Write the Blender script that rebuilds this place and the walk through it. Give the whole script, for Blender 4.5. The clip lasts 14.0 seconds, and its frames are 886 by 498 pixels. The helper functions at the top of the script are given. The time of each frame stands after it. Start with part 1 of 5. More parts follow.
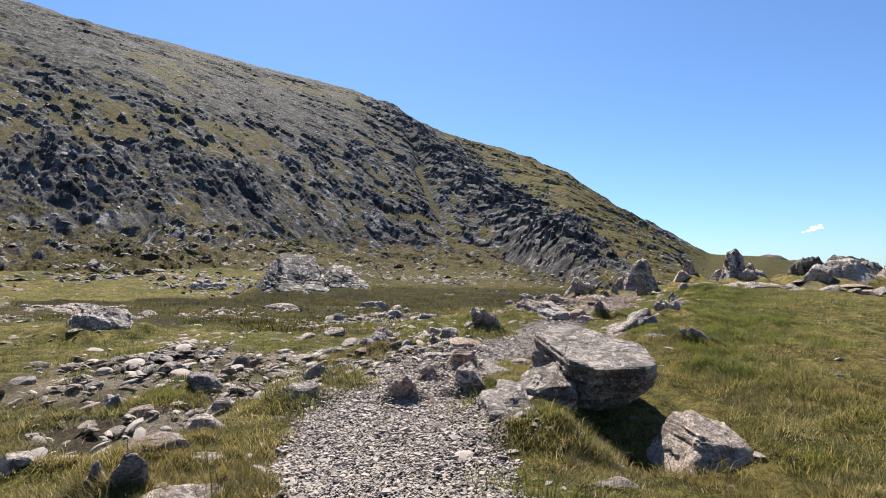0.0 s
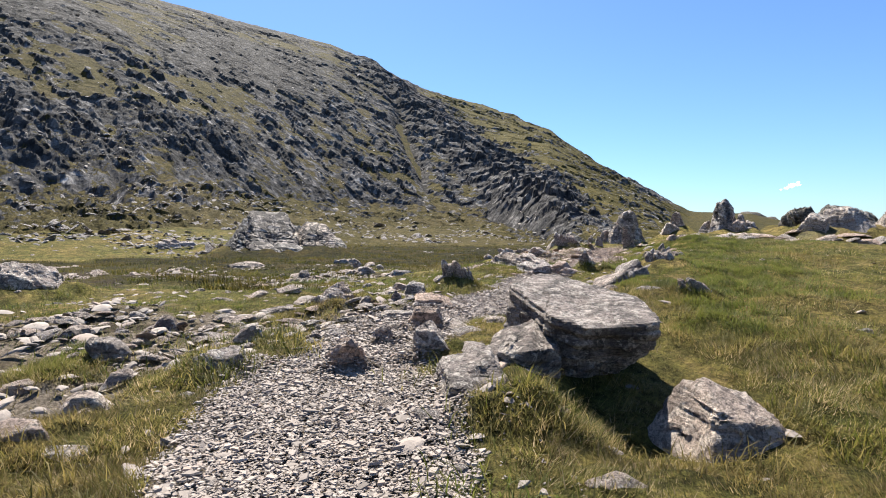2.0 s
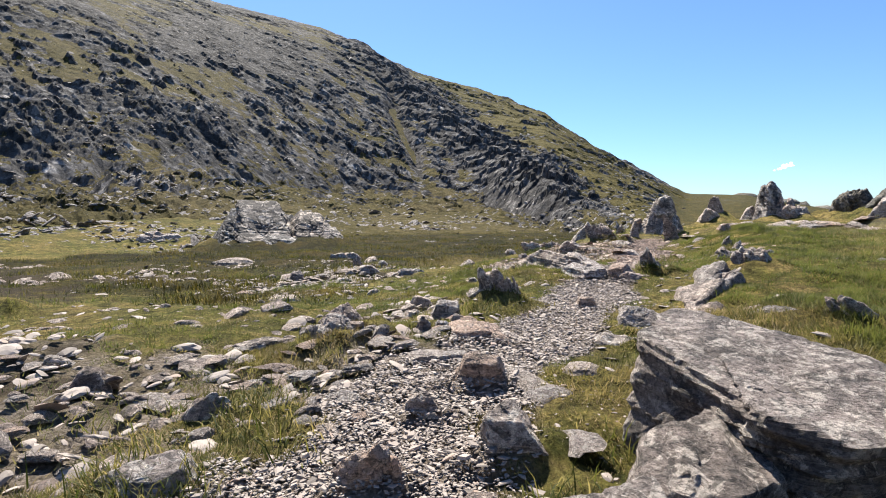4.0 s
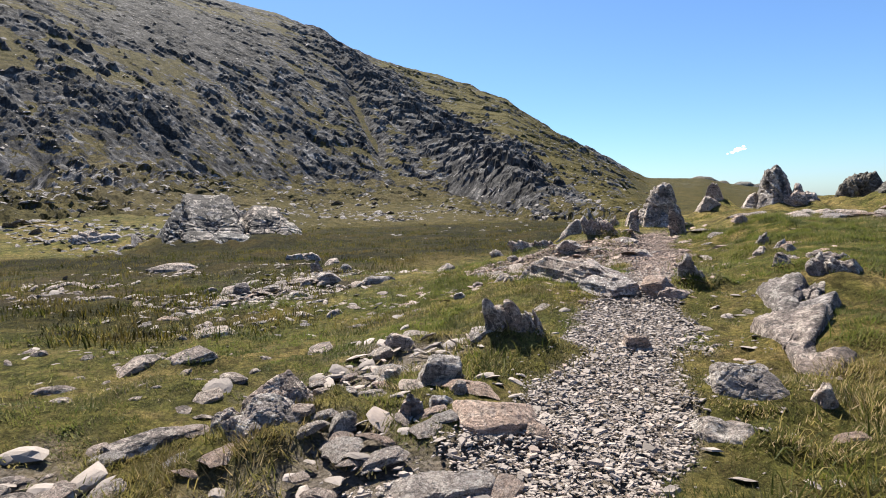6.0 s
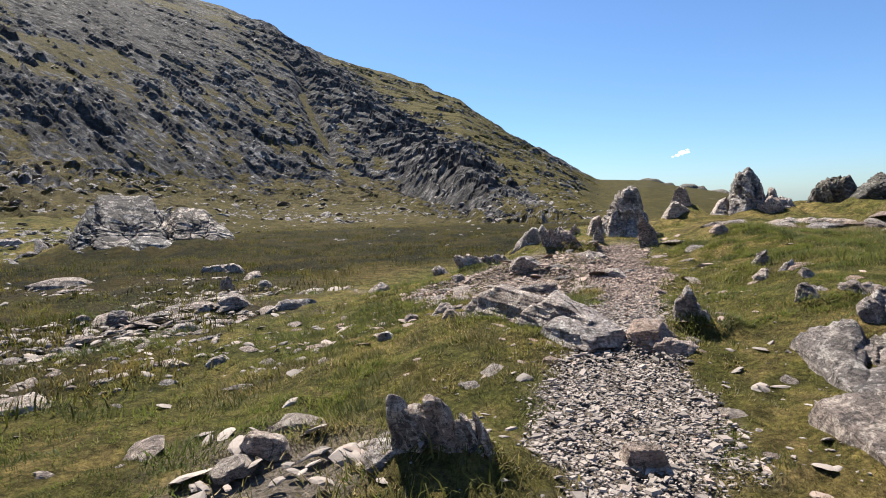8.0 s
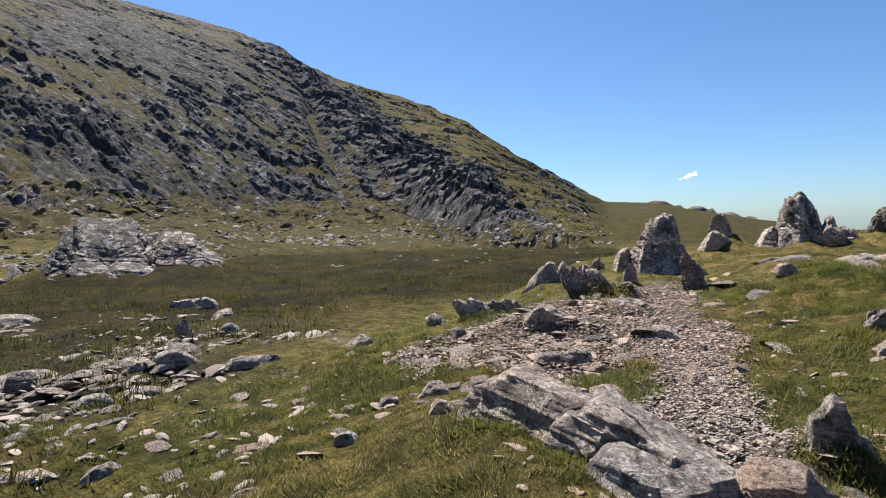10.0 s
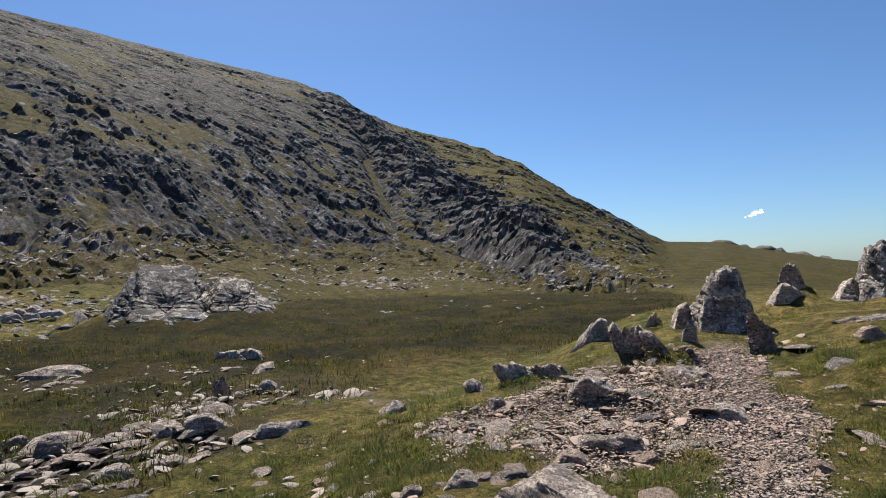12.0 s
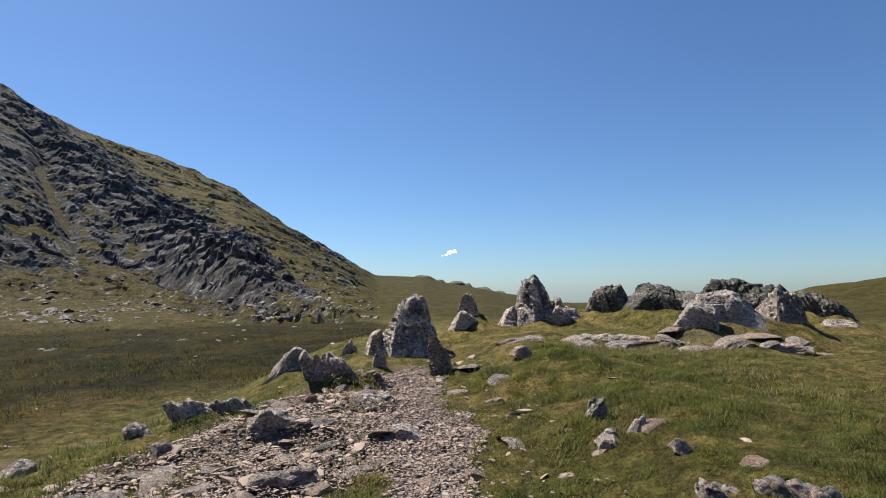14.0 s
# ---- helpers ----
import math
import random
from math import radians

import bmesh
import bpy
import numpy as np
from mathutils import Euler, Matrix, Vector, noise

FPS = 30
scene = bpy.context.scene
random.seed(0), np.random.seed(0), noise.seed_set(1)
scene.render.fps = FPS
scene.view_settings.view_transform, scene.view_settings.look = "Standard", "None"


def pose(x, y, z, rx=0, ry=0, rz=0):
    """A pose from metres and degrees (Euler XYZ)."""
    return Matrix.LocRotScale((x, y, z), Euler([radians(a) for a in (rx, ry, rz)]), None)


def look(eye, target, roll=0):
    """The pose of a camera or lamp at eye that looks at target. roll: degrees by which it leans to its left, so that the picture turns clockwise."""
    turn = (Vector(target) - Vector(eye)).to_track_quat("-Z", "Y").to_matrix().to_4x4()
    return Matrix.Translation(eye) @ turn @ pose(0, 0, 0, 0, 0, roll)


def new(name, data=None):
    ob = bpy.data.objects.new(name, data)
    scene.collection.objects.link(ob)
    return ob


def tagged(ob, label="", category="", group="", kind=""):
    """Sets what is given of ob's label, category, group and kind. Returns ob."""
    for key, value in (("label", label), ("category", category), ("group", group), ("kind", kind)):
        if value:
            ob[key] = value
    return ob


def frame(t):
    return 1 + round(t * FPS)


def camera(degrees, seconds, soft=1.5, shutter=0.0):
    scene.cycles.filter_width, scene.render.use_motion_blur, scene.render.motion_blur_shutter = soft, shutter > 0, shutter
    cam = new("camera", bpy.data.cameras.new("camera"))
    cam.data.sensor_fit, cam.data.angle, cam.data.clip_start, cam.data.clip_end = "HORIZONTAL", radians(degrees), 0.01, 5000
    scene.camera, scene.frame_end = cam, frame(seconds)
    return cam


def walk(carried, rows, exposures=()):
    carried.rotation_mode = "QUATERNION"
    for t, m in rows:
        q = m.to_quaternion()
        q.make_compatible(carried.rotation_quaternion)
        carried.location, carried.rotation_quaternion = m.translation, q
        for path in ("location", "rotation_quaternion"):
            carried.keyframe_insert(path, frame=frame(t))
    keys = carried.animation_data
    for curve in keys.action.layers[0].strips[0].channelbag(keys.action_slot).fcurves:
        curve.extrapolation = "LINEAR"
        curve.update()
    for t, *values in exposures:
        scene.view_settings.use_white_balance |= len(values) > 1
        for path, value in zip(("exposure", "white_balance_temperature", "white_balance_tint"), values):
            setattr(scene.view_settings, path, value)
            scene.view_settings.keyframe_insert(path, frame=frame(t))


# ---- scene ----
cam = camera(75.1, 14.0, soft=1.0)
PATH = [
    (0, (0.026, 0.277, 1.642), (0.014, 2.276, 1.719), 0.5),
    (0.5, (0.037, 0.347, 1.591), (0.055, 2.347, 1.641), 0.6),
    (1, (0.14, 0.593, 1.505), (0.178, 2.592, 1.522), 0.5),
    (1.5, (0.287, 1.031, 1.551), (0.334, 3.031, 1.53), 0.3),
    (2, (0.278, 1.481, 1.457), (0.326, 3.479, 1.395), 0.0),
    (2.5, (0.148, 2.0, 1.489), (0.185, 3.997, 1.397), -0.3),
    (3, (0.107, 2.604, 1.467), (0.149, 4.601, 1.358), -0.4),
    (3.2, (0.039, 2.824, 1.493), (0.085, 4.821, 1.385), -0.4),
    (5.3, (-0.205, 5.003, 1.75), (-0.083, 6.994, 1.609), -1.8),
    (5.5, (-0.202, 5.219, 1.767), (-0.064, 7.209, 1.621), -1.8),
    (6, (-0.259, 5.763, 1.782), (-0.07, 7.748, 1.625), -1.9),
    (6.5, (-0.107, 6.324, 1.79), (0.137, 8.301, 1.617), -2.1),
    (7, (0.008, 6.898, 1.779), (0.3, 8.869, 1.608), -2.0),
    (7.5, (0.179, 7.312, 1.807), (0.505, 9.279, 1.645), -1.9),
    (7.7, (0.223, 7.449, 1.861), (0.565, 9.413, 1.699), -1.8),
    (9.8, (0.748, 9.336, 1.929), (1.094, 11.303, 1.825), -1.4),
    (10, (0.773, 9.547, 2.018), (1.098, 11.519, 1.931), -1.4),
    (10.5, (1.006, 9.828, 2.139), (1.276, 11.809, 2.092), -1.4),
    (11, (1.077, 9.908, 2.215), (1.297, 11.896, 2.208), -1.5),
    (11.5, (1.059, 9.931, 2.236), (1.236, 11.923, 2.262), -1.5),
    (12, (1.05, 9.925, 2.242), (1.19, 11.919, 2.301), -1.6),
    (12.5, (1.036, 9.927, 2.232), (1.161, 11.921, 2.319), -1.5),
    (13, (0.976, 9.982, 2.215), (1.134, 11.973, 2.316), -1.3),
    (13.5, (1.064, 10.087, 2.171), (1.532, 12.027, 2.296), -0.8),
    (14, (1.389, 10.115, 2.155), (2.442, 11.809, 2.302), -0.9),
]
walk(cam, [(t, look(eye, target, roll)) for t, eye, target, roll in PATH],
     exposures=[(0, 1.15), (3, 1.35), (6.5, 1.15), (10, 0.93), (12.5, 0.69), (14, 0.72)])

# ---- world, sun, exposure ----
SUN_AZ, SUN_EL = -14.0, 52.0          # degrees: azimuth from +y towards +x, height
world = bpy.data.worlds.new("sky")
scene.world = world
world.use_nodes = True
wn = world.node_tree.nodes
wl = world.node_tree.links
sky = wn.new("ShaderNodeTexSky")
sky.sky_type = "NISHITA"
sky.sun_disc = False
sky.sun_elevation = radians(SUN_EL)
sky.sun_rotation = radians(SUN_AZ)
sky.altitude = 700
sky.air_density, sky.dust_density, sky.ozone_density = 1.0, 0.55, 3.2
clear = wn.new("ShaderNodeMix")
clear.data_type, clear.blend_type = "RGBA", "MULTIPLY"
clear.inputs[0].default_value = 1.0
clear.inputs[7].default_value = (0.745, 0.955, 1.19, 1)
wl.new(sky.outputs[0], clear.inputs[6])
wl.new(clear.outputs[2], wn["Background"].inputs[0])
wn["Background"].inputs[1].default_value = 0.06

sun = new("sun", bpy.data.lights.new("sun", "SUN"))
sun.data.energy = 5.0
sun.data.angle = radians(0.53)
sun.data.color = (1.0, 0.945, 0.85)
_d = Vector((math.sin(radians(SUN_AZ)) * math.cos(radians(SUN_EL)), math.cos(radians(SUN_AZ)) * math.cos(radians(SUN_EL)), math.sin(radians(SUN_EL))))
sun.matrix_world = look(_d * 50, (0, 0, 0))


# ---- noise and terrain ----
def hash01(*ints):
    h = np.zeros(np.shape(ints[0]) or (1,), np.uint32)
    for k, i in enumerate(ints):
        h = (h ^ (np.asarray(i).astype(np.int64) & 0xFFFFFFFF).astype(np.uint32)) * np.uint32((0x9E3779B1, 0x85EBCA77, 0xC2B2AE3D, 0x27D4EB2F)[k % 4])
        h ^= h >> np.uint32(15)
    h = (h * np.uint32(0x2C1B3C6D)) & np.uint32(0xFFFFFFFF)
    h ^= h >> np.uint32(12)
    h = h * np.uint32(0x297A2D39)
    h ^= h >> np.uint32(15)
    return h.astype(np.float64) / 4294967295.0


def noise2(x, y, seed=0):
    """Smooth value noise, -1 to 1."""
    xi, yi = np.floor(x), np.floor(y)
    fx, fy = x - xi, y - yi
    fx, fy = fx * fx * fx * (fx * (fx * 6 - 15) + 10), fy * fy * fy * (fy * (fy * 6 - 15) + 10)
    s = np.full(np.shape(xi), seed)
    a, b = hash01(xi, yi, s), hash01(xi + 1, yi, s)
    c, d = hash01(xi, yi + 1, s), hash01(xi + 1, yi + 1, s)
    return 2 * ((a * (1 - fx) + b * fx) * (1 - fy) + (c * (1 - fx) + d * fx) * fy) - 1


def noise3(p, seed=0):
    i = np.floor(p)
    f = p - i
    f = f * f * f * (f * (f * 6 - 15) + 10)
    out = np.zeros(len(p))
    s = np.full(len(p), seed)
    for dx in (0, 1):
        for dy in (0, 1):
            for dz in (0, 1):
                w = (f[:, 0] if dx else 1 - f[:, 0]) * (f[:, 1] if dy else 1 - f[:, 1]) * (f[:, 2] if dz else 1 - f[:, 2])
                out += w * hash01(i[:, 0] + dx, i[:, 1] + dy, i[:, 2] + dz, s)
    return 2 * out - 1


def fbm2(x, y, octaves=4, seed=0, gain=0.5):
    total, amp = 0.0, 1.0
    for o in range(octaves):
        total = total + amp * noise2(x * 2 ** o + 17.3 * o, y * 2 ** o - 9.1 * o, seed + o)
        amp *= gain
    return total


def smooth(a, b, v):
    t = np.clip((v - a) / (b - a), 0, 1)
    return t * t * (3 - 2 * t)


# stations along the walk: y, path centre x, path z, shelf z on the left, bank z on the right
STATIONS = ((-12, 0.0, -0.45, -0.3, -0.3), (0, 0.0, -0.06, 0.0, 0.0), (4.5, -0.32, 0.16, 0.10, 0.14), (5.5, -0.52, 0.22, 0.11, 0.2), (6.4, -0.58, 0.29, 0.14, 0.32),
            (7.7, -0.05, 0.40, 0.3, 0.52), (8.9, 0.9, 0.49, 0.40, 0.72), (10, 1.55, 0.57, 0.36, 0.84), (11.2, 2.1, 0.66, 0.33, 0.96), (12, 2.5, 0.70, 0.30, 1.05), (13.3, 3.3, 0.75, 0.28, 1.10),
            (15, 4.2, 0.80, 0.25, 1.16), (17.4, 5.25, 0.94, 0.22, 1.34), (19, 6.2, 1.1, 0.20, 1.4), (22, 7.5, 1.20, 0.16, 1.38), (30, 12.0, 1.2, 0.1, 1.2))
ST = np.array(STATIONS)
# the surroundings by azimuth from the end of the walk: degrees, bog's far edge, foot of the hill (distance, height angle), crest (distance, height angle)
ROUND = ((-180, 30, 80, 1.0, 300, 5.0), (-100, 26, 75, 1.5, 280, 16.0), (-60, 25, 75, 1.5, 270, 21.6), (-34, 26, 80, 2.9, 270, 20.8), (-28, 27, 88, 4.7, 272, 20.2),
         (-22, 27, 95, 3.7, 275, 19.6), (-14, 32, 110, 2.6, 285, 18.5), (-10, 50, 118, 2.1, 290, 17.8), (-6.4, 55, 125, 1.7, 290, 16.5), (-1, 54, 132, 1.8, 300, 14.0),
         (5.3, 50, 130, 1.0, 330, 12.4), (10, 48, 100, -1.0, 320, 10.6), (12, 48, 90, -1.5, 310, 9.8), (15.7, 48, 75, -2.2, 290, 7.1), (23.4, 46, 70, -2.4, 270, 2.7),
         (25.2, 44, 75, -2.3, 300, 1.7))
RD = np.array(ROUND)
FAR = np.array(((25.2, 44, 75, -2.3, 300, 1.7), (30, 40, 80, -2.0, 420, 1.45), (31.7, 38, 80, -2.0, 420, 0.95), (34.7, 36, 80, -2.2, 420, 0.4), (38, 34, 80, -2.5, 420, -0.3),
                (45, 30, 80, -3.2, 420, -1.6), (60, 30, 80, -3.2, 420, -1.4), (65, 30, 80, -2.5, 380, -0.2), (70, 30, 80, -2.0, 360, 0.5), (90, 30, 80, -2.0, 340, 1.2), (180, 30, 80, 1.0, 300, 5.0)))
RD = np.vstack((RD[:-1], FAR))
HUB = (1.0, 10.0, 2.2)


def path_x(y):
    return np.interp(y, ST[:, 0], ST[:, 1])


def near_z(x, y):
    xp = path_x(y)
    zp, zl, zr = (np.interp(y, ST[:, 0], ST[:, k]) for k in (2, 3, 4))
    u = x - xp
    left = smooth(0.7, np.interp(y, (10, 13, 17, 20), (3.2, 4.8, 5.6, 4.5)), -u)
    right = smooth(0.5, 2.6, u)
    return zp + (zl - zp) * left + (zr - zp) * right


def lerp_az(az, k):
    v = np.interp(az, RD[:, 0], RD[:, k])
    return (v + np.interp(az - 1.2, RD[:, 0], RD[:, k]) + np.interp(az + 1.2, RD[:, 0], RD[:, k])) / 3 if k != 5 else v


def far_z(r, az):
    rb, rf, ef, rt, et = (lerp_az(az, k) for k in (1, 2, 3, 4, 5))
    zb = 0.15
    zf = HUB[2] + rf * np.tan(np.radians(ef))
    zt = HUB[2] + rt * np.tan(np.radians(et))
    t1 = np.clip((r - rb) / (rf - rb), 0, 1)
    t2 = np.clip((r - rf) / (rt - rf), 0, 1)
    z = zb + (zf - zb) * t1 ** 1.1
    z = np.where(r > rf, zf + (zt - zf) * (0.86 * t2 + 0.14 * np.sin(t2 * np.pi / 2)), z)
    over = np.clip(r - rt, 0, None)
    return z - over * 0.16 * smooth(0, 120, over) * np.exp(-over / 900)


def cells(u, v, seed):
    """Worley cells: the height of the nearest cell, 0 to 1."""
    ui, vi = np.floor(u), np.floor(v)
    best, high = np.full(np.shape(u), 9.0), np.zeros(np.shape(u))
    s = np.full(np.shape(u), seed)
    for dx in (-1, 0, 1):
        for dy in (-1, 0, 1):
            cx, cy = ui + dx, vi + dy
            d = np.hypot(cx + hash01(cx, cy, s) - u, cy + hash01(cx, cy, s + 1) - v)
            high = np.where(d < best, hash01(cx, cy, s + 2), high)
            best = np.minimum(best, d)
    return high


def crags(x, y, r, az):
    """Terraces, ribs and gullies of the hillside, and how much of it is bare rock."""
    rf = lerp_az(az, 2)
    up = (r - rf) / 150.0
    a = az * 2.6                               # metres across, roughly
    on = smooth(-0.02, 0.12, up) * smooth(27, 22, az)
    shelf = smooth(-0.45, -0.1, up) * (1 - on) * smooth(27, 22, az)
    q = (r + 0.35 * a)                         # beds dip to the right
    n1 = fbm2(a / 26.0 + 3, q / 30.0, 4, 11)
    n2 = fbm2(a / 9.0 + q / 40.0, q / 10.0, 4, 23)
    n3 = fbm2(a / 3.1 + q / 12.0, q / 3.4, 3, 37)
    n4 = 1 - 2 * np.abs(fbm2(a / 5.5 + q / 25.0, q / 4.5, 4, 41, 0.6))
    n5 = 1 - 2 * np.abs(fbm2(a / 14.0 - q / 60.0, q / 11.0, 4, 43, 0.55))
    lift = 1.8 * n1 + 0.9 * n2 + 0.45 * n3 + 0.45 * n4 + 0.9 * n5
    step = 2.2
    w = (lift + 0.04 * r) / step
    terr = (np.floor(w) + smooth(0.30, 0.75, w - np.floor(w))) * step - 0.04 * r
    # crags stand in clusters with smoother turf between
    bare = smooth(-0.28, 0.22, fbm2(a / 6.0 + q / 40.0 + 2.3, q / 6.0, 4, 57, 0.65) + 0.15 * n2)
    # a dark spur that runs down to the right, with a scree gully on its left
    spur_r = 290 - (az + 7) * 9.4
    near_spur = np.exp(-((r - spur_r) / 34.0) ** 2) * smooth(-14, -4, az) * smooth(19, 12, az)
    gully = np.exp(-((az + 4.6 - (250 - r) * 0.035 + 0.5 * noise2(r / 18.0, r * 0, 47)) / 0.75) ** 2) * smooth(130, 170, r) * smooth(265, 215, r)
    smoothness = smooth(0.22, 0.62, up) * smooth(6, -14, az)
    green = smooth(30, 75, r - spur_r) * smooth(-6, 0, az)
    bare = np.maximum(bare, 0.8 * smooth(0.15, 0.6, near_spur))
    # the buttress over the shelf
    butt = smooth(-3, 5, r - rf + 3 * n1) * smooth(42, 8, r - rf) * smooth(-46, -38, az) * smooth(-14, -23, az) * smooth(-0.7, 0.1, n1 + 0.5 * n5)
    bare = np.maximum(bare, 0.6 * smooth(0.1, 0.4, butt))
    wx, wy = 0.5 * noise2(a / 2.2, q / 2.2, 61), 0.5 * noise2(a / 2.2, q / 2.2, 63)
    size = r / 150.0
    slabs = 1.5 * (cells(a / 5.0 + wx, q / 6.0 + wy, 65) - 0.45) + 0.9 * (cells(a / 1.9 + wx, q / 2.4 + wy, 69) - 0.45)
    z = on * ((0.13 * terr + 0.12 * lift + slabs * size) * (0.12 + 0.95 * bare) * (1 - 0.65 * smoothness) * (1 - 0.4 * green) + near_spur * (2.6 + 1.1 * slabs) + butt * (0.6 + 0.6 * n4 + 0.9 * n2) - gully * 3.0)
    z = z + shelf * (0.9 * fbm2(a / 5.0, q / 5.0, 4, 51) + 0.8 * (cells(a / 2.6 + wx, q / 1.6 + wy, 73) - 0.4) * smooth(-0.1, 0.4, n2))
    return z, on, shelf, smoothness, green, near_spur, gully, bare


def polar(x, y):
    return np.hypot(x - HUB[0], y - HUB[1]), np.degrees(np.arctan2(x - HUB[0], y - HUB[1]))


MOUNDS = []


def mounds(x, y):
    """Turf and soil heaped against the feet of the rocks."""
    up = np.zeros(np.shape(x))
    for mx, my, w, d, h, yaw in MOUNDS:
        reach = 1.1 * max(w, d)
        sel = (np.abs(x - mx) < reach) & (np.abs(y - my) < reach)
        if sel.any():
            dx, dy, c, s = x[sel] - mx, y[sel] - my, math.cos(radians(yaw)), math.sin(radians(yaw))
            q = np.hypot((c * dx + s * dy) / (w * 0.5), (c * dy - s * dx) / (d * 0.5))
            up[sel] = np.maximum(up[sel], min(0.36 * h, 0.3 + 0.1 * h) * smooth(1.9, 0.85, q + 0.25 * noise2(x[sel] * 3, y[sel] * 3, 77)))
    return up


def ground_z(x, y, rough=True, heaped=False):
    x, y = np.asarray(x, float), np.asarray(y, float)
    r, az = polar(x, y)
    k = smooth(13, 24, r)
    z = near_z(x, y) * (1 - k) + far_z(r, az) * k
    if rough:
        u = np.abs(x - path_x(y))
        bumpy = 0.35 + 0.65 * smooth(0.3, 1.2, u)
        z = z + 0.13 * np.exp(-((x - 0.7) ** 2 + (y - 10.25) ** 2) / 0.16) + 0.16 * np.exp(-((x - 0.85) ** 2 / 0.3 + (y - 5.75) ** 2 / 0.12)) - 0.16 * np.exp(-((x - 1.75) ** 2 / 0.25 + (y - 5.2) ** 2 / 0.2)) + 0.15 * np.exp(-((x - 0.98) ** 2 / 0.10 + (y - 5.3) ** 2 / 0.12)) + 0.12 * np.exp(-((x - 0.55) ** 2 / 0.12 + (y - 5.2) ** 2 / 0.05))
        z = z + (0.07 * fbm2(x * 0.55, y * 0.55, 3, 5) + 0.036 * fbm2(x * 2.3, y * 2.3, 3, 6)) * bumpy * smooth(400, 60, r)
        z = z + smooth(60, 140, r) * smooth(30, 40, np.abs(az - 5)) * 1.6 * fbm2(x / 30, y / 30, 3, 8)
    if heaped:
        z = z + mounds(x, y)
    return z
# ---- end of terrain ----


# ---- materials ----
def material(name):
    m = bpy.data.materials.new(name)
    m.use_nodes = True
    nt = m.node_tree
    return m, nt.nodes, nt.links, nt.nodes["Principled BSDF"]


def tex_noise(n, l, vec, scale, detail=6.0, rough=0.6, distortion=0.0):
    t = n.new("ShaderNodeTexNoise")
    t.inputs["Scale"].default_value = scale
    t.inputs["Detail"].default_value = detail
    t.inputs["Roughness"].default_value = rough
    t.inputs["Distortion"].default_value = distortion
    l.new(vec, t.inputs["Vector"])
    return t.outputs["Fac"]


def ramp(n, l, fac, *stops):
    r = n.new("ShaderNodeValToRGB")
    e = r.color_ramp.elements
    while len(e) < len(stops):
        e.new(0.5)
    for k, (pos, col) in enumerate(stops):
        e[k].position = pos
        e[k].color = (*col, 1) if len(col) == 3 else col
    l.new(fac, r.inputs["Fac"])
    return r.outputs["Color"]


def mix(n, l, fac, a, b, blend="MIX"):
    m = n.new("ShaderNodeMix")
    m.data_type = "RGBA"
    m.blend_type = blend
    for sock, v in ((m.inputs[0], fac), (m.inputs[6], a), (m.inputs[7], b)):
        if isinstance(v, (int, float)):
            sock.default_value = v
        elif isinstance(v, tuple):
            sock.default_value = (*v, 1)
        else:
            l.new(v, sock)
    return m.outputs[2]


def maths(n, l, op, a, b=0.0, c=0.0):
    m = n.new("ShaderNodeMath")
    m.operation = op
    for sock, v in zip(m.inputs, (a, b, c)):
        if isinstance(v, (int, float)):
            sock.default_value = v
        else:
            l.new(v, sock)
    return m.outputs[0]


def bump(n, l, bsdf, height, strength=0.5, dist=0.02):
    b = n.new("ShaderNodeBump")
    b.inputs["Strength"].default_value = strength
    b.inputs["Distance"].default_value = dist
    l.new(height, b.inputs["Height"])
    l.new(b.outputs[0], bsdf.inputs["Normal"])


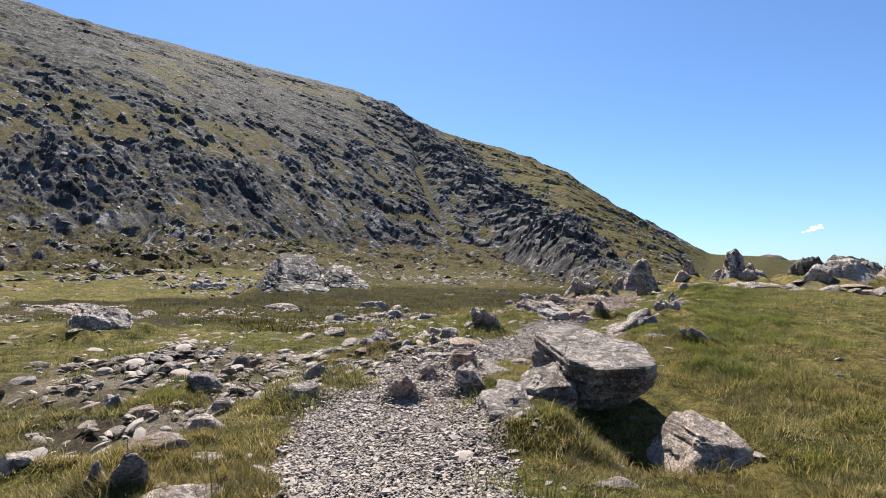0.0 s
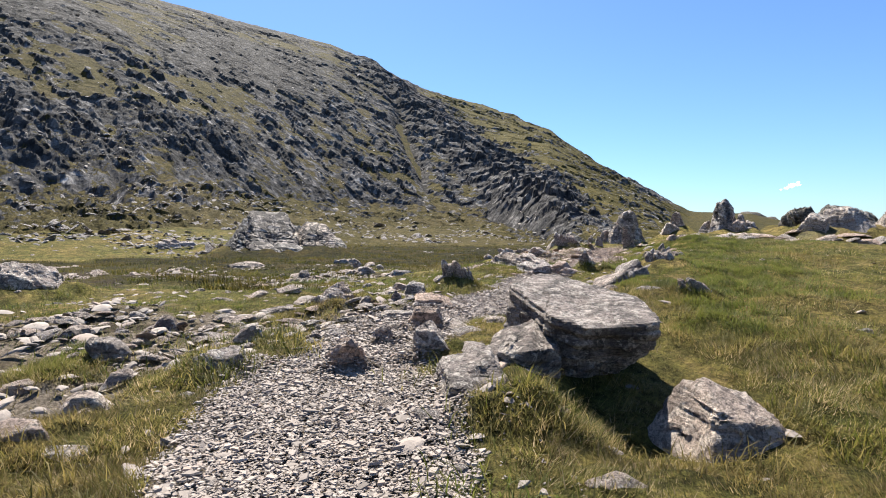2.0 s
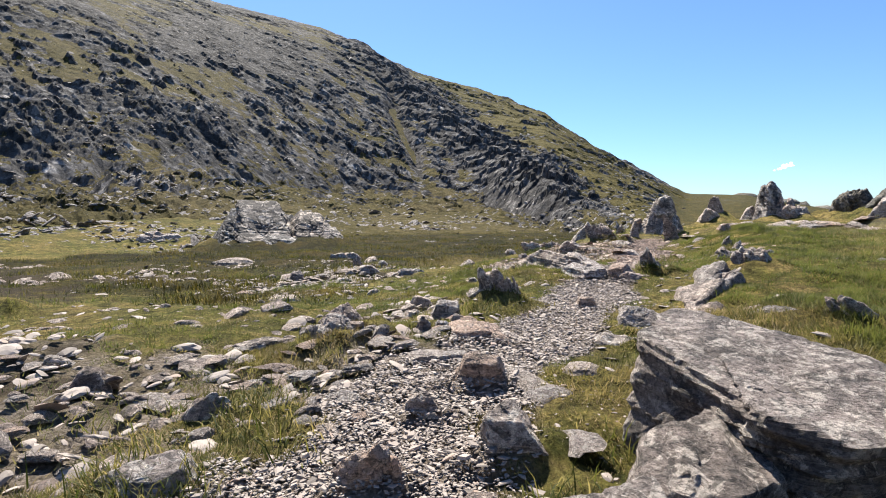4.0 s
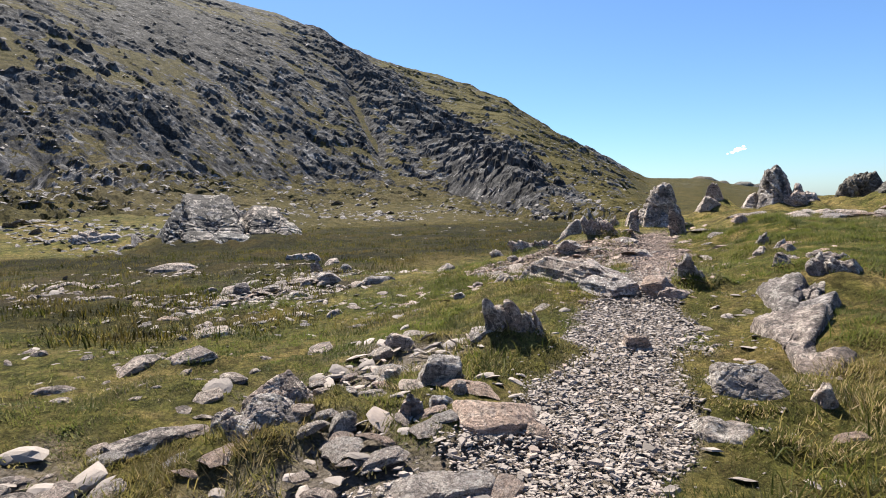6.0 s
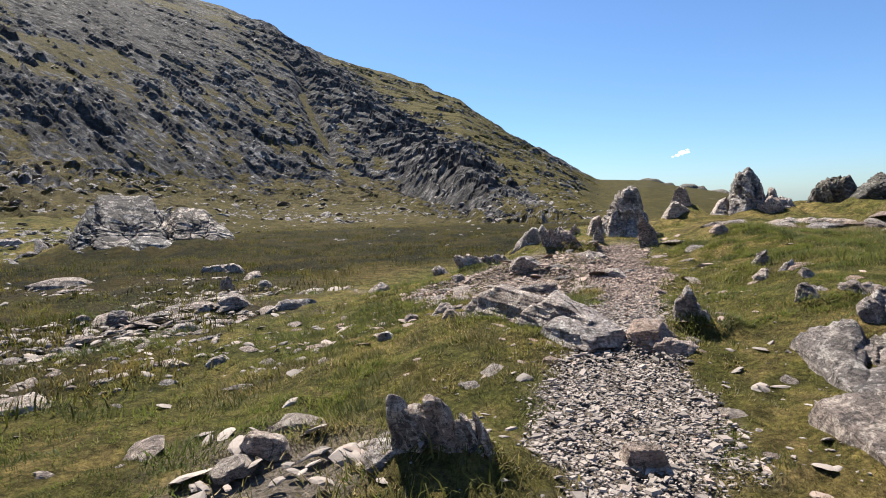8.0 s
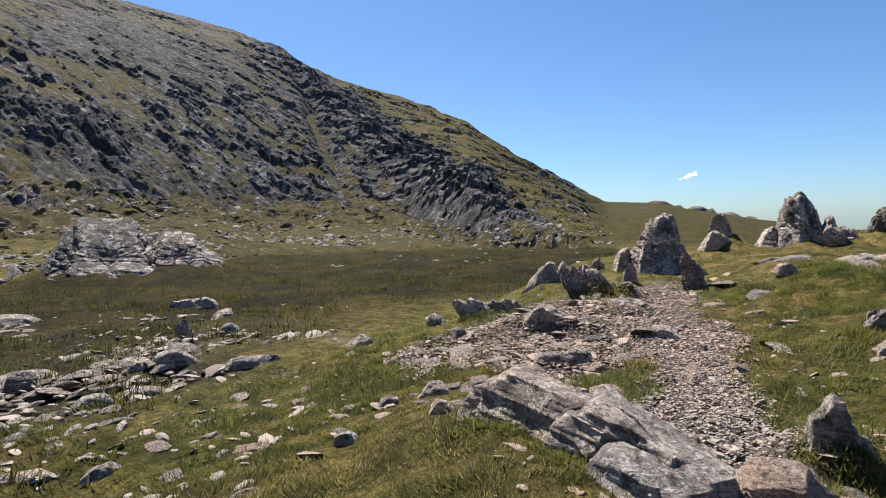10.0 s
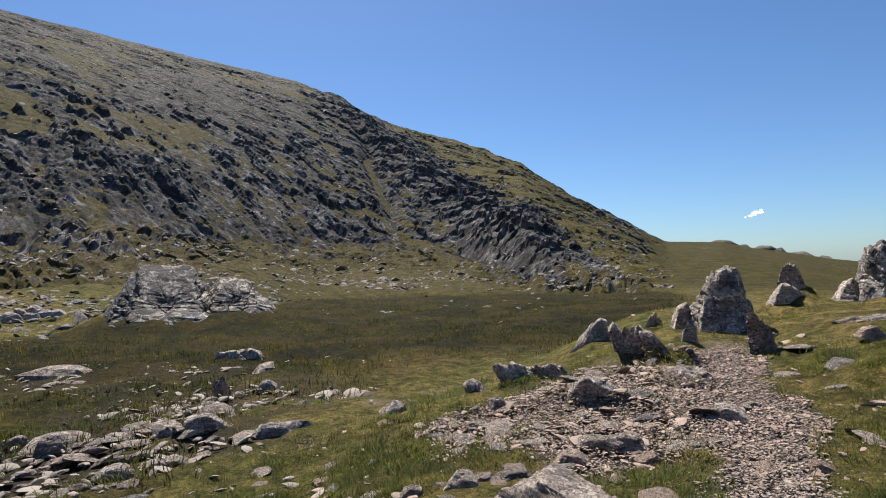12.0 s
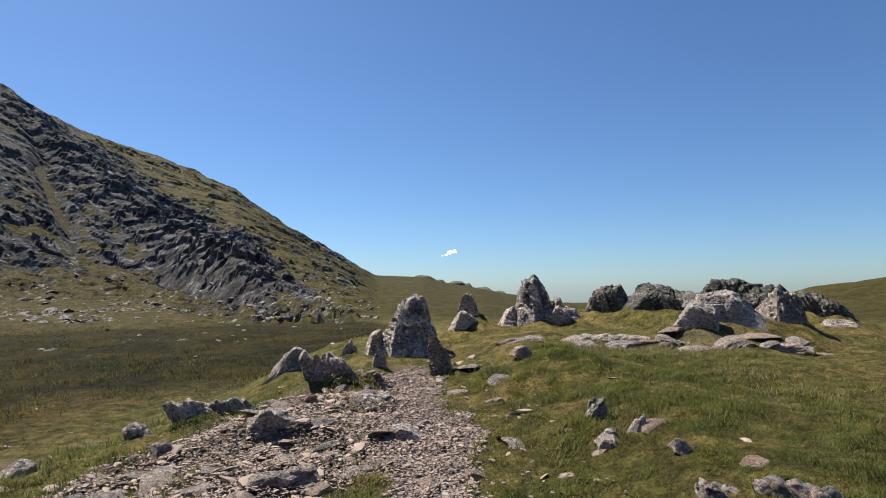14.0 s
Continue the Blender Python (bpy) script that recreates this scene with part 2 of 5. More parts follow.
def rock_material(name, pale, mid, dark, lichen=0.5, scale=1.0):
    m, n, l, p = material(name)
    tc = n.new("ShaderNodeTexCoord")
    oi = n.new("ShaderNodeObjectInfo")
    shift = n.new("ShaderNodeVectorMath")
    shift.operation = "MULTIPLY_ADD"
    l.new(oi.outputs["Random"], shift.inputs[0])
    shift.inputs[1].default_value = (37, 53, 71)
    l.new(tc.outputs["Object"], shift.inputs[2])
    v = shift.outputs[0]
    beds = n.new("ShaderNodeMapping")
    beds.inputs["Rotation"].default_value = (0.5, 0.6, 0.3)
    beds.inputs["Scale"].default_value = (1.2, 1.2, 9.0)
    l.new(v, beds.inputs["Vector"])
    big = tex_noise(n, l, v, 3.0 * scale, 8, 0.68, 0.5)
    streak = tex_noise(n, l, beds.outputs[0], 2.6 * scale, 8, 0.7, 1.2)
    fine = tex_noise(n, l, v, 38 * scale, 8, 0.8)
    grain = tex_noise(n, l, v, 130 * scale, 4, 0.8)
    vor = n.new("ShaderNodeTexVoronoi")
    vor.feature = "DISTANCE_TO_EDGE"
    vor.inputs["Scale"].default_value = 4.0 * scale
    warp = n.new("ShaderNodeVectorMath")
    warp.operation = "MULTIPLY_ADD"
    nt = n.new("ShaderNodeTexNoise")
    nt.inputs["Scale"].default_value = 5.0 * scale
    nt.inputs["Detail"].default_value = 6
    l.new(beds.outputs[0], nt.inputs["Vector"])
    l.new(nt.outputs["Color"], warp.inputs[0])
    warp.inputs[1].default_value = (0.9, 0.9, 0.9)
    l.new(beds.outputs[0], warp.inputs[2])
    l.new(warp.outputs[0], vor.inputs["Vector"])
    crack = ramp(n, l, vor.outputs["Distance"], (0.0, (0, 0, 0)), (0.035, (1, 1, 1)))
    col = ramp(n, l, big, (0.42, dark), (0.5, mid), (0.57, pale))
    col = mix(n, l, 0.42, col, ramp(n, l, streak, (0.44, dark), (0.5, mid), (0.56, pale)))
    spots = tex_noise(n, l, v, 8 * scale, 9, 0.72, 0.9)
    lich = ramp(n, l, spots, (0.525, (0, 0, 0)), (0.55, (1, 1, 1)))
    col = mix(n, l, maths(n, l, "MULTIPLY", lich, min(1.0, lichen * 1.35)), col, (0.74, 0.69, 0.62))
    black = ramp(n, l, tex_noise(n, l, v, 13 * scale, 9, 0.75, 0.7), (0.545, (0, 0, 0)), (0.57, (1, 1, 1)))
    col = mix(n, l, maths(n, l, "MULTIPLY", black, 0.7), col, (0.045, 0.043, 0.04))
    col = mix(n, l, 0.75, col, ramp(n, l, fine, (0.42, (0.5, 0.48, 0.47)), (0.55, (1.3, 1.3, 1.3))), "MULTIPLY")
    col = mix(n, l, 0.75, col, crack, "MULTIPLY")
    tint = ramp(n, l, oi.outputs["Random"], (0.0, (0.90, 0.90, 0.92)), (0.5, (1.02, 0.97, 0.93)), (1.0, (1.12, 0.99, 0.90)))
    col = mix(n, l, 1.0, col, tint, "MULTIPLY")
    l.new(col, p.inputs["Base Color"])
    p.inputs["Roughness"].default_value = 0.82
    p.inputs["Specular IOR Level"].default_value = 0.35
    h = maths(n, l, "ADD", maths(n, l, "MULTIPLY", streak, 0.9), maths(n, l, "MULTIPLY", fine, 0.8))
    h = maths(n, l, "ADD", h, maths(n, l, "ADD", maths(n, l, "MULTIPLY", grain, 0.25), maths(n, l, "MULTIPLY", crack, 0.25)))
    bump(n, l, p, h, 1.0, 0.045)
    return m


ROCK = rock_material("grey_schist", (0.56, 0.475, 0.42), (0.40, 0.34, 0.305), (0.19, 0.163, 0.148), 0.6)
ROCK_DARK = rock_material("dark_schist", (0.41, 0.355, 0.32), (0.25, 0.215, 0.195), (0.11, 0.097, 0.088), 0.4)
ROCK_PINK = rock_material("worn_pink_stone", (0.60, 0.47, 0.385), (0.50, 0.38, 0.31), (0.30, 0.225, 0.185), 0.2)
ROCK_PALE = rock_material("pale_stone", (0.60, 0.53, 0.46), (0.50, 0.425, 0.37), (0.27, 0.228, 0.20), 0.5)
ROCK_TOR = rock_material("tor_schist", (0.44, 0.39, 0.355), (0.27, 0.238, 0.218), (0.10, 0.09, 0.083), 0.5, 0.55)
# dark rock of the far knolls; on the crest this tone also stands for shade
ROCK_DARK_SHADED = rock_material("dark_shaded_rock", (0.15, 0.14, 0.115), (0.085, 0.08, 0.062), (0.035, 0.034, 0.026), 0.2, 0.4)
ROCK_FAR = rock_material("jointed_schist", (0.135, 0.123, 0.115), (0.0756, 0.0682, 0.0644), (0.0278, 0.0254, 0.0239), 0.4, 0.3)


def chip_material(name, tone):
    m, n, l, p = material(name)
    g = n.new("ShaderNodeNewGeometry")
    tc = n.new("ShaderNodeTexCoord")
    col = ramp(n, l, g.outputs["Random Per Island"], (0.0, (0.179, 0.147, 0.123)), (0.3, (0.281, 0.232, 0.196)), (0.7, (0.356, 0.293, 0.245)), (0.92, (0.425, 0.356, 0.301)), (1.0, (0.356, 0.255, 0.197)))
    col = mix(n, l, 1.0, col, tone, "MULTIPLY")
    fine = tex_noise(n, l, tc.outputs["Object"], 60, 4, 0.7)
    col = mix(n, l, 0.4, col, ramp(n, l, fine, (0.3, (0.45, 0.45, 0.45)), (0.7, (1, 1, 1))), "MULTIPLY")
    l.new(col, p.inputs["Base Color"])
    p.inputs["Roughness"].default_value = 0.8
    bump(n, l, p, fine, 0.4, 0.008)
    return m


CHIPS = chip_material("slate_chips", (1.0, 1.0, 1.0))
CHIPS_PINK = chip_material("pink_slate_chips", (1.1, 0.96, 0.88))


def grass_material(name, stops, green=0.68):
    m, n, l, p = material(name)
    g = n.new("ShaderNodeNewGeometry")
    tc = n.new("ShaderNodeTexCoord")
    col = ramp(n, l, g.outputs["Random Per Island"], *stops)
    patch = tex_noise(n, l, tc.outputs["Object"], 0.7, 4, 0.6)
    col = mix(n, l, ramp(n, l, patch, (0.45, (0, 0, 0)), (0.62, (0.6, 0.6, 0.6))), col, (0.21, 0.15, 0.052))
    lush = tex_noise(n, l, tc.outputs["Object"], 0.33, 4, 0.6)
    where = n.new("ShaderNodeSeparateXYZ")
    l.new(tc.outputs["Object"], where.inputs[0])
    further = n.new("ShaderNodeMapRange")
    further.inputs["From Min"].default_value, further.inputs["From Max"].default_value = 7.0, 12.0
    further.inputs["To Min"].default_value, further.inputs["To Max"].default_value = -0.01, 0.09
    l.new(where.outputs[1], further.inputs["Value"])
    lush = maths(n, l, "ADD", lush, further.outputs[0])
    col = mix(n, l, ramp(n, l, lush, (0.5, (0, 0, 0)), (0.6, (green, green, green))), col, (0.088, 0.122, 0.022))
    l.new(col, p.inputs["Base Color"])
    p.inputs["Roughness"].default_value = 0.6
    p.inputs["Specular IOR Level"].default_value = 0.15
    tr = n.new("ShaderNodeBsdfTranslucent")
    l.new(col, tr.inputs["Color"])
    ms = n.new("ShaderNodeMixShader")
    ms.inputs[0].default_value = 0.5
    l.new(p.outputs[0], ms.inputs[1])
    l.new(tr.outputs[0], ms.inputs[2])
    l.new(ms.outputs[0], n["Material Output"].inputs["Surface"])
    return m


GRASS = grass_material("grass_blades", ((0.0, (0.0764, 0.0814, 0.0232)), (0.36, (0.144, 0.144, 0.0413)), (0.62, (0.241, 0.202, 0.0693)), (0.82, (0.382, 0.287, 0.138)), (1.0, (0.549, 0.43, 0.267))))
SEDGE = grass_material("sedge_blades", ((0.0, (0.009, 0.0106, 0.0015)), (0.4, (0.026, 0.0269, 0.0035)), (0.75, (0.058, 0.047, 0.009)), (1.0, (0.15, 0.118, 0.028))), 0.25)
RUSH = grass_material("rush_blades", ((0.0, (0.0397, 0.0514, 0.00964)), (0.4, (0.0865, 0.0977, 0.0176)), (0.7, (0.175, 0.154, 0.038)), (1.0, (0.356, 0.282, 0.0987))))


def ground_material():
    """Turf, bog, peat, gravel and bare rock, mixed by what lies where (the mesh's 'cover')."""
    m, n, l, p = material("moorland")
    tc = n.new("ShaderNodeTexCoord")
    v = tc.outputs["Object"]
    at = n.new("ShaderNodeAttribute")
    at.attribute_name = "cover"
    sep = n.new("ShaderNodeSeparateColor")
    l.new(at.outputs["Color"], sep.inputs[0])
    rockiness, bog, gravel = sep.outputs
    at2 = n.new("ShaderNodeAttribute")
    at2.attribute_name = "peat"
    a = tex_noise(n, l, v, 0.35, 6, 0.6, 0.4)
    b = tex_noise(n, l, v, 2.6, 6, 0.65, 0.3)
    c = tex_noise(n, l, v, 30, 9, 0.85)
    far_noise = tex_noise(n, l, v, 0.06, 8, 0.68, 0.5)
    turf = ramp(n, l, b, (0.38, (0.0621, 0.0638, 0.0198)), (0.46, (0.134, 0.129, 0.0394)), (0.54, (0.227, 0.192, 0.0659)), (0.64, (0.35, 0.263, 0.121)))
    turf = mix(n, l, 0.45, turf, ramp(n, l, a, (0.42, (0.0896, 0.103, 0.0287)), (0.52, (0.171, 0.148, 0.0527)), (0.60, (0.261, 0.192, 0.0861))))
    turf = mix(n, l, 0.85, turf, ramp(n, l, c, (0.40, (0.3, 0.28, 0.24)), (0.6, (1.35, 1.3, 1.15))), "MULTIPLY")
    mire = ramp(n, l, b, (0.40, (0.00552, 0.00523, 0.00124)), (0.5, (0.0207, 0.0175, 0.00345)), (0.6, (0.0524, 0.0397, 0.00759)))
    mire = mix(n, l, 0.6, mire, ramp(n, l, a, (0.42, (0.00966, 0.01, 0.00207)), (0.5, (0.0262, 0.0248, 0.00414)), (0.58, (0.0511, 0.0363, 0.0069))))
    col = mix(n, l, bog, turf, mire)
    lumps = tex_noise(n, l, v, 5.5, 8, 0.82, 0.4)
    col = mix(n, l, 0.8, col, ramp(n, l, lumps, (0.40, (0.3, 0.3, 0.28)), (0.5, (0.95, 0.95, 0.95)), (0.6, (1.6, 1.55, 1.4))), "MULTIPLY")
    peat = ramp(n, l, c, (0.3, (0.0262, 0.0201, 0.0157)), (0.7, (0.0745, 0.0562, 0.0412)))
    col = mix(n, l, at2.outputs["Fac"], col, peat)
    chip = n.new("ShaderNodeTexVoronoi")
    chip.inputs["Scale"].default_value = 46
    l.new(v, chip.inputs["Vector"])
    one = n.new("ShaderNodeSeparateColor")
    l.new(chip.outputs["Color"], one.inputs[0])
    grit = ramp(n, l, one.outputs[0], (0.0, (0.135, 0.111, 0.0918)), (0.4, (0.253, 0.208, 0.171)), (0.8, (0.343, 0.284, 0.236)), (1.0, (0.432, 0.36, 0.306)))
    grit = mix(n, l, 0.7, grit, ramp(n, l, c, (0.36, (0.45, 0.44, 0.43)), (0.6, (1.3, 1.3, 1.3))), "MULTIPLY")
    col = mix(n, l, gravel, col, grit)
    stone = ramp(n, l, tex_noise(n, l, v, 0.22, 9, 0.75, 0.4), (0.34, (0.0449, 0.0435, 0.0435)), (0.48, (0.112, 0.107, 0.105)), (0.60, (0.18, 0.169, 0.161)), (0.72, (0.269, 0.251, 0.235)))
    edge = maths(n, l, "ADD", rockiness, maths(n, l, "MULTIPLY", maths(n, l, "SUBTRACT", far_noise, 0.5), 1.5))
    edge = maths(n, l, "ADD", edge, maths(n, l, "MULTIPLY", maths(n, l, "SUBTRACT", tex_noise(n, l, v, 0.7, 6, 0.7), 0.5), 1.2))
    col = mix(n, l, ramp(n, l, edge, (0.42, (0, 0, 0)), (0.58, (1, 1, 1))), col, stone)
    l.new(col, p.inputs["Base Color"])
    p.inputs["Roughness"].default_value = 0.9
    p.inputs["Specular IOR Level"].default_value = 0.06
    h = maths(n, l, "ADD", maths(n, l, "ADD", b, maths(n, l, "MULTIPLY", lumps, 0.8)), maths(n, l, "MULTIPLY", c, 0.7))
    bump(n, l, p, h, 1.0, 0.09)
    return m


GROUND = ground_material()


def hill_material():
    m, n, l, p = material("hillside_rock_and_grass")
    tc = n.new("ShaderNodeTexCoord")
    v = tc.outputs["Object"]
    at = n.new("ShaderNodeAttribute")
    at.attribute_name = "cover"
    sep = n.new("ShaderNodeSeparateColor")
    l.new(at.outputs["Color"], sep.inputs[0])
    rockiness, scree, green = sep.outputs
    n1 = tex_noise(n, l, v, 0.045, 8, 0.7, 0.5)
    n2 = tex_noise(n, l, v, 0.30, 8, 0.75, 0.3)
    n3 = tex_noise(n, l, v, 0.8, 9, 0.85)
    turf = ramp(n, l, n3, (0.36, (0.0209, 0.0189, 0.00684)), (0.5, (0.0681, 0.0567, 0.018)), (0.62, (0.124, 0.0949, 0.0308)))
    heath = ramp(n, l, n3, (0.36, (0.036, 0.029, 0.015)), (0.5, (0.092, 0.072, 0.033)), (0.64, (0.16, 0.12, 0.054)))
    turf = mix(n, l, ramp(n, l, n1, (0.47, (0, 0, 0)), (0.58, (0.6, 0.6, 0.6))), turf, heath)
    turf = mix(n, l, green, turf, ramp(n, l, n2, (0.35, (0.040, 0.036, 0.011)), (0.5, (0.082, 0.068, 0.020)), (0.65, (0.13, 0.10, 0.03))))
    stone = ramp(n, l, n2, (0.36, (0.035, 0.034, 0.035)), (0.47, (0.076, 0.073, 0.072)), (0.55, (0.115, 0.109, 0.105)), (0.64, (0.19, 0.178, 0.168)))
    stone = mix(n, l, 0.6, stone, ramp(n, l, n3, (0.38, (0.35, 0.35, 0.35)), (0.62, (1.45, 1.45, 1.45))), "MULTIPLY")
    cells = n.new("ShaderNodeTexVoronoi")
    cells.inputs["Scale"].default_value = 0.45
    wobble = n.new("ShaderNodeVectorMath")
    wobble.operation = "MULTIPLY_ADD"
    tn = n.new("ShaderNodeTexNoise")
    tn.inputs["Scale"].default_value = 0.5
    tn.inputs["Detail"].default_value = 6
    l.new(v, tn.inputs["Vector"])
    l.new(tn.outputs["Color"], wobble.inputs[0])
    wobble.inputs[1].default_value = (4.0, 4.0, 4.0)
    l.new(v, wobble.inputs[2])
    l.new(wobble.outputs[0], cells.inputs["Vector"])
    block = n.new("ShaderNodeSeparateColor")
    l.new(cells.outputs["Color"], block.inputs[0])
    # lit and shaded facets of the crags, put into the stone's colour cell by cell
    stone = mix(n, l, 0.9, stone, ramp(n, l, block.outputs[0], (0.0, (0.5, 0.5, 0.5)), (0.5, (0.9, 0.9, 0.9)), (0.9, (1.2, 1.2, 1.2)), (1.0, (2.2, 2.2, 2.15))), "MULTIPLY")
    rubble = ramp(n, l, n3, (0.38, (0.0306, 0.0287, 0.0275)), (0.5, (0.0643, 0.06, 0.057)), (0.62, (0.122, 0.115, 0.109)))
    speck = n.new("ShaderNodeTexVoronoi")
    speck.inputs["Scale"].default_value = 1.1
    l.new(v, speck.inputs["Vector"])
    fleck = n.new("ShaderNodeSeparateColor")
    l.new(speck.outputs["Color"], fleck.inputs[0])
    fleck_tone = ramp(n, l, fleck.outputs[0], (0.0, (0.45, 0.45, 0.45)), (0.55, (0.9, 0.9, 0.9)), (0.85, (1.4, 1.4, 1.4)), (1.0, (2.6, 2.55, 2.5)))
    rubble = mix(n, l, 0.9, rubble, fleck_tone, "MULTIPLY")
    stone = mix(n, l, 0.6, stone, fleck_tone, "MULTIPLY")
    edge = maths(n, l, "ADD", rockiness, maths(n, l, "MULTIPLY", maths(n, l, "SUBTRACT", n1, 0.5), 0.5))
    edge = maths(n, l, "ADD", edge, maths(n, l, "MULTIPLY", maths(n, l, "SUBTRACT", n2, 0.5), 2.0))
    col = mix(n, l, ramp(n, l, edge, (0.46, (0, 0, 0)), (0.54, (1, 1, 1))), turf, stone)
    edge2 = maths(n, l, "ADD", scree, maths(n, l, "MULTIPLY", maths(n, l, "SUBTRACT", n2, 0.5), 1.3))
    col = mix(n, l, ramp(n, l, edge2, (0.46, (0, 0, 0)), (0.54, (1, 1, 1))), col, rubble)
    l.new(col, p.inputs["Base Color"])
    p.inputs["Roughness"].default_value = 0.9
    p.inputs["Specular IOR Level"].default_value = 0.06
    h = maths(n, l, "ADD", n2, maths(n, l, "ADD", maths(n, l, "MULTIPLY", n3, 0.6), maths(n, l, "MULTIPLY", block.outputs[1], 0.25)))
    bump(n, l, p, h, 0.8, 0.6)
    return m


HILL = hill_material()


# ---- rocks ----
SPHERES = {}


def sphere(level):
    if level not in SPHERES:
        bm = bmesh.new()
        bmesh.ops.create_icosphere(bm, subdivisions=max(level, 1), radius=1.0)
        SPHERES[level] = (np.array([v.co[:] for v in bm.verts]), np.array([[v.index for v in f.verts] for f in bm.faces]))
        bm.free()
    return SPHERES[level]


def tri_mesh(name, co, tris, mat, flat=True):
    me = bpy.data.meshes.new(name)
    me.vertices.add(len(co))
    me.vertices.foreach_set("co", np.ascontiguousarray(co, np.float32).ravel())
    me.loops.add(tris.size)
    me.loops.foreach_set("vertex_index", tris.ravel().astype(np.int32))
    me.polygons.add(len(tris))
    me.polygons.foreach_set("loop_start", np.arange(0, tris.size, 3, dtype=np.int32))
    me.update(calc_edges=True)
    me.polygons.foreach_set("use_smooth", np.full(len(tris), not flat))
    me.materials.append(mat)
    return me


STYLE = {  # side cuts, nearest and farthest, steepness of the cuts, sharpness, bed relief, taper, bed spacing (per metre), slope of the top
    "b": (8, 0.66, 0.95, 1.0, 28, 0.035, 0.9, 7, 0.30), "s": (6, 0.62, 0.92, 0.6, 34, 0.03, 0.55, 9, 0.18), "f": (6, 0.50, 0.84, 0.5, 30, 0.045, 0.45, 11, 0.75),
    "w": (7, 0.58, 0.90, 0.9, 34, 0.035, 0.75, 8, 0.42), "c": (7, 0.64, 0.94, 0.7, 32, 0.055, 0.65, 7, 0.2)}


def rock_shape(seed, kind, level, size, rx=0, ry=0, planes=None):
    """A faceted stone with beds: box sides and random cuts, sharpened, roughened, and fitted to its size."""
    cuts, lo, hi, lift, sharp, relief, taper, spacing, slope = STYLE[kind]
    rng = np.random.RandomState(seed)
    d, tris = sphere(level)
    if planes is None:
        nrm = [np.array(v, float) for v in ((1, 0, 0), (-1, 0, 0), (0, 1, 0), (0, -1, 0), (0, 0, 1), (0, 0, -1))]
        nrm = [v + rng.normal(0, 0.16, 3) + (np.array((0, 0, taper)) if abs(v[2]) < 0.5 else 0) for v in nrm]
        dist = [1.0] * 6
        for _ in range(cuts):
            v = rng.normal(0, 1, 3)
            v[2] = abs(v[2]) * lift
            v /= np.linalg.norm(v)
            nrm.append(v)
            dist.append(np.abs(v).sum() * rng.uniform(lo, hi))
        for _ in range(3):
            v = np.array((rng.normal(0, slope), rng.normal(0, slope), 1.0))
            v /= np.linalg.norm(v)
            nrm.append(v)
            dist.append(rng.uniform(0.78, 1.0))
        nrm = np.array(nrm)
        nrm /= np.linalg.norm(nrm, axis=1)[:, None]
        q = np.clip(d @ nrm.T / np.array(dist), 0, None)
        p = d / ((q ** sharp).sum(1) ** (1 / sharp))[:, None]
        turn = np.array(Euler((radians(rx), radians(ry), 0)).to_matrix())
        p = p * np.array(size) / 2 @ turn.T
    else:
        centre = np.array(size)
        nrm = np.array([v[:3] for v in planes], float)
        nrm /= np.linalg.norm(nrm, axis=1)[:, None]
        on = np.array([v[3:] for v in planes], float)
        dist = np.clip(((on - centre) * nrm).sum(1), 0.05, None)
        q = np.clip(d @ nrm.T / dist, 0, None)
        p = d / ((q ** 34).sum(1) ** (1 / 34))[:, None]
        turn = np.array(Euler((radians(rx), radians(ry), 0)).to_matrix())
    span = np.ptp(p, axis=0)
    big = span.max()
    out = p / np.linalg.norm(p, axis=1)[:, None]
    bed = turn @ np.array((0.75, 0.15, 0.65)) if kind in "fc" else turn @ np.array((0.1, -0.15, 0.98))
    bed /= np.linalg.norm(bed)
    s = p @ bed
    flat_p = p - 0.75 * s[:, None] * bed
    ridges = noise3(np.stack((s * spacing * 2.2, *(flat_p[:, :2].T * 1.3)), -1) + seed, seed) * 0.65 + noise3(np.stack((s * spacing * 6, *(flat_p[:, :2].T * 3.0)), -1) + seed, seed + 1) * 0.35
    ridges = np.sign(ridges) * np.abs(ridges) ** 0.7
    lump = noise3(p * 2.6 / max(big, 0.3) + seed, seed + 2)
    fine = noise3(p * 11 / max(big, 0.3) + seed, seed + 3)
    # joints: beds and two cross sets break the faces into blocks that stand out by uneven amounts
    j1 = np.cross(bed, (0.3, 0.9, 0.2))
    j1 /= np.linalg.norm(j1)
    j2 = np.cross(bed, j1)
    wob = 0.05 * big * noise3(p * 4 / max(big, 0.3) + 9, seed + 7)
    ids = [np.floor((p @ v + wob) / (big * f) + 31.7 * (seed % 7)) for v, f in ((bed, 0.11), (j1, 0.31), (j2, 0.42))]
    fids = [np.floor((p @ v + wob) / (big * f) + 11.3) for v, f in ((bed, 0.045), (j1, 0.13), (j2, 0.17))]
    block = {"b": 0.032, "s": 0.03, "f": 0.05, "w": 0.032, "c": 0.05}[kind] * (1.5 if planes else 1.0)
    if level > 4 and kind in "cb":
        wob2 = 0.2 * noise3(p * 7 / max(big, 0.3) + 5, seed + 8)
        cracks = sum(np.clip(1 - np.abs((p @ v / (big * f) + wob2 * 2) % 1 - 0.5) / 0.07, 0, 1) * a for v, f, a in ((bed, 0.13, 1.0), (j1, 0.24, 0.8), (j2 + 0.3 * j1, 0.19, 0.7)))
        p = p - out * (0.015 * big * np.clip(cracks, 0, 1.0))[:, None]
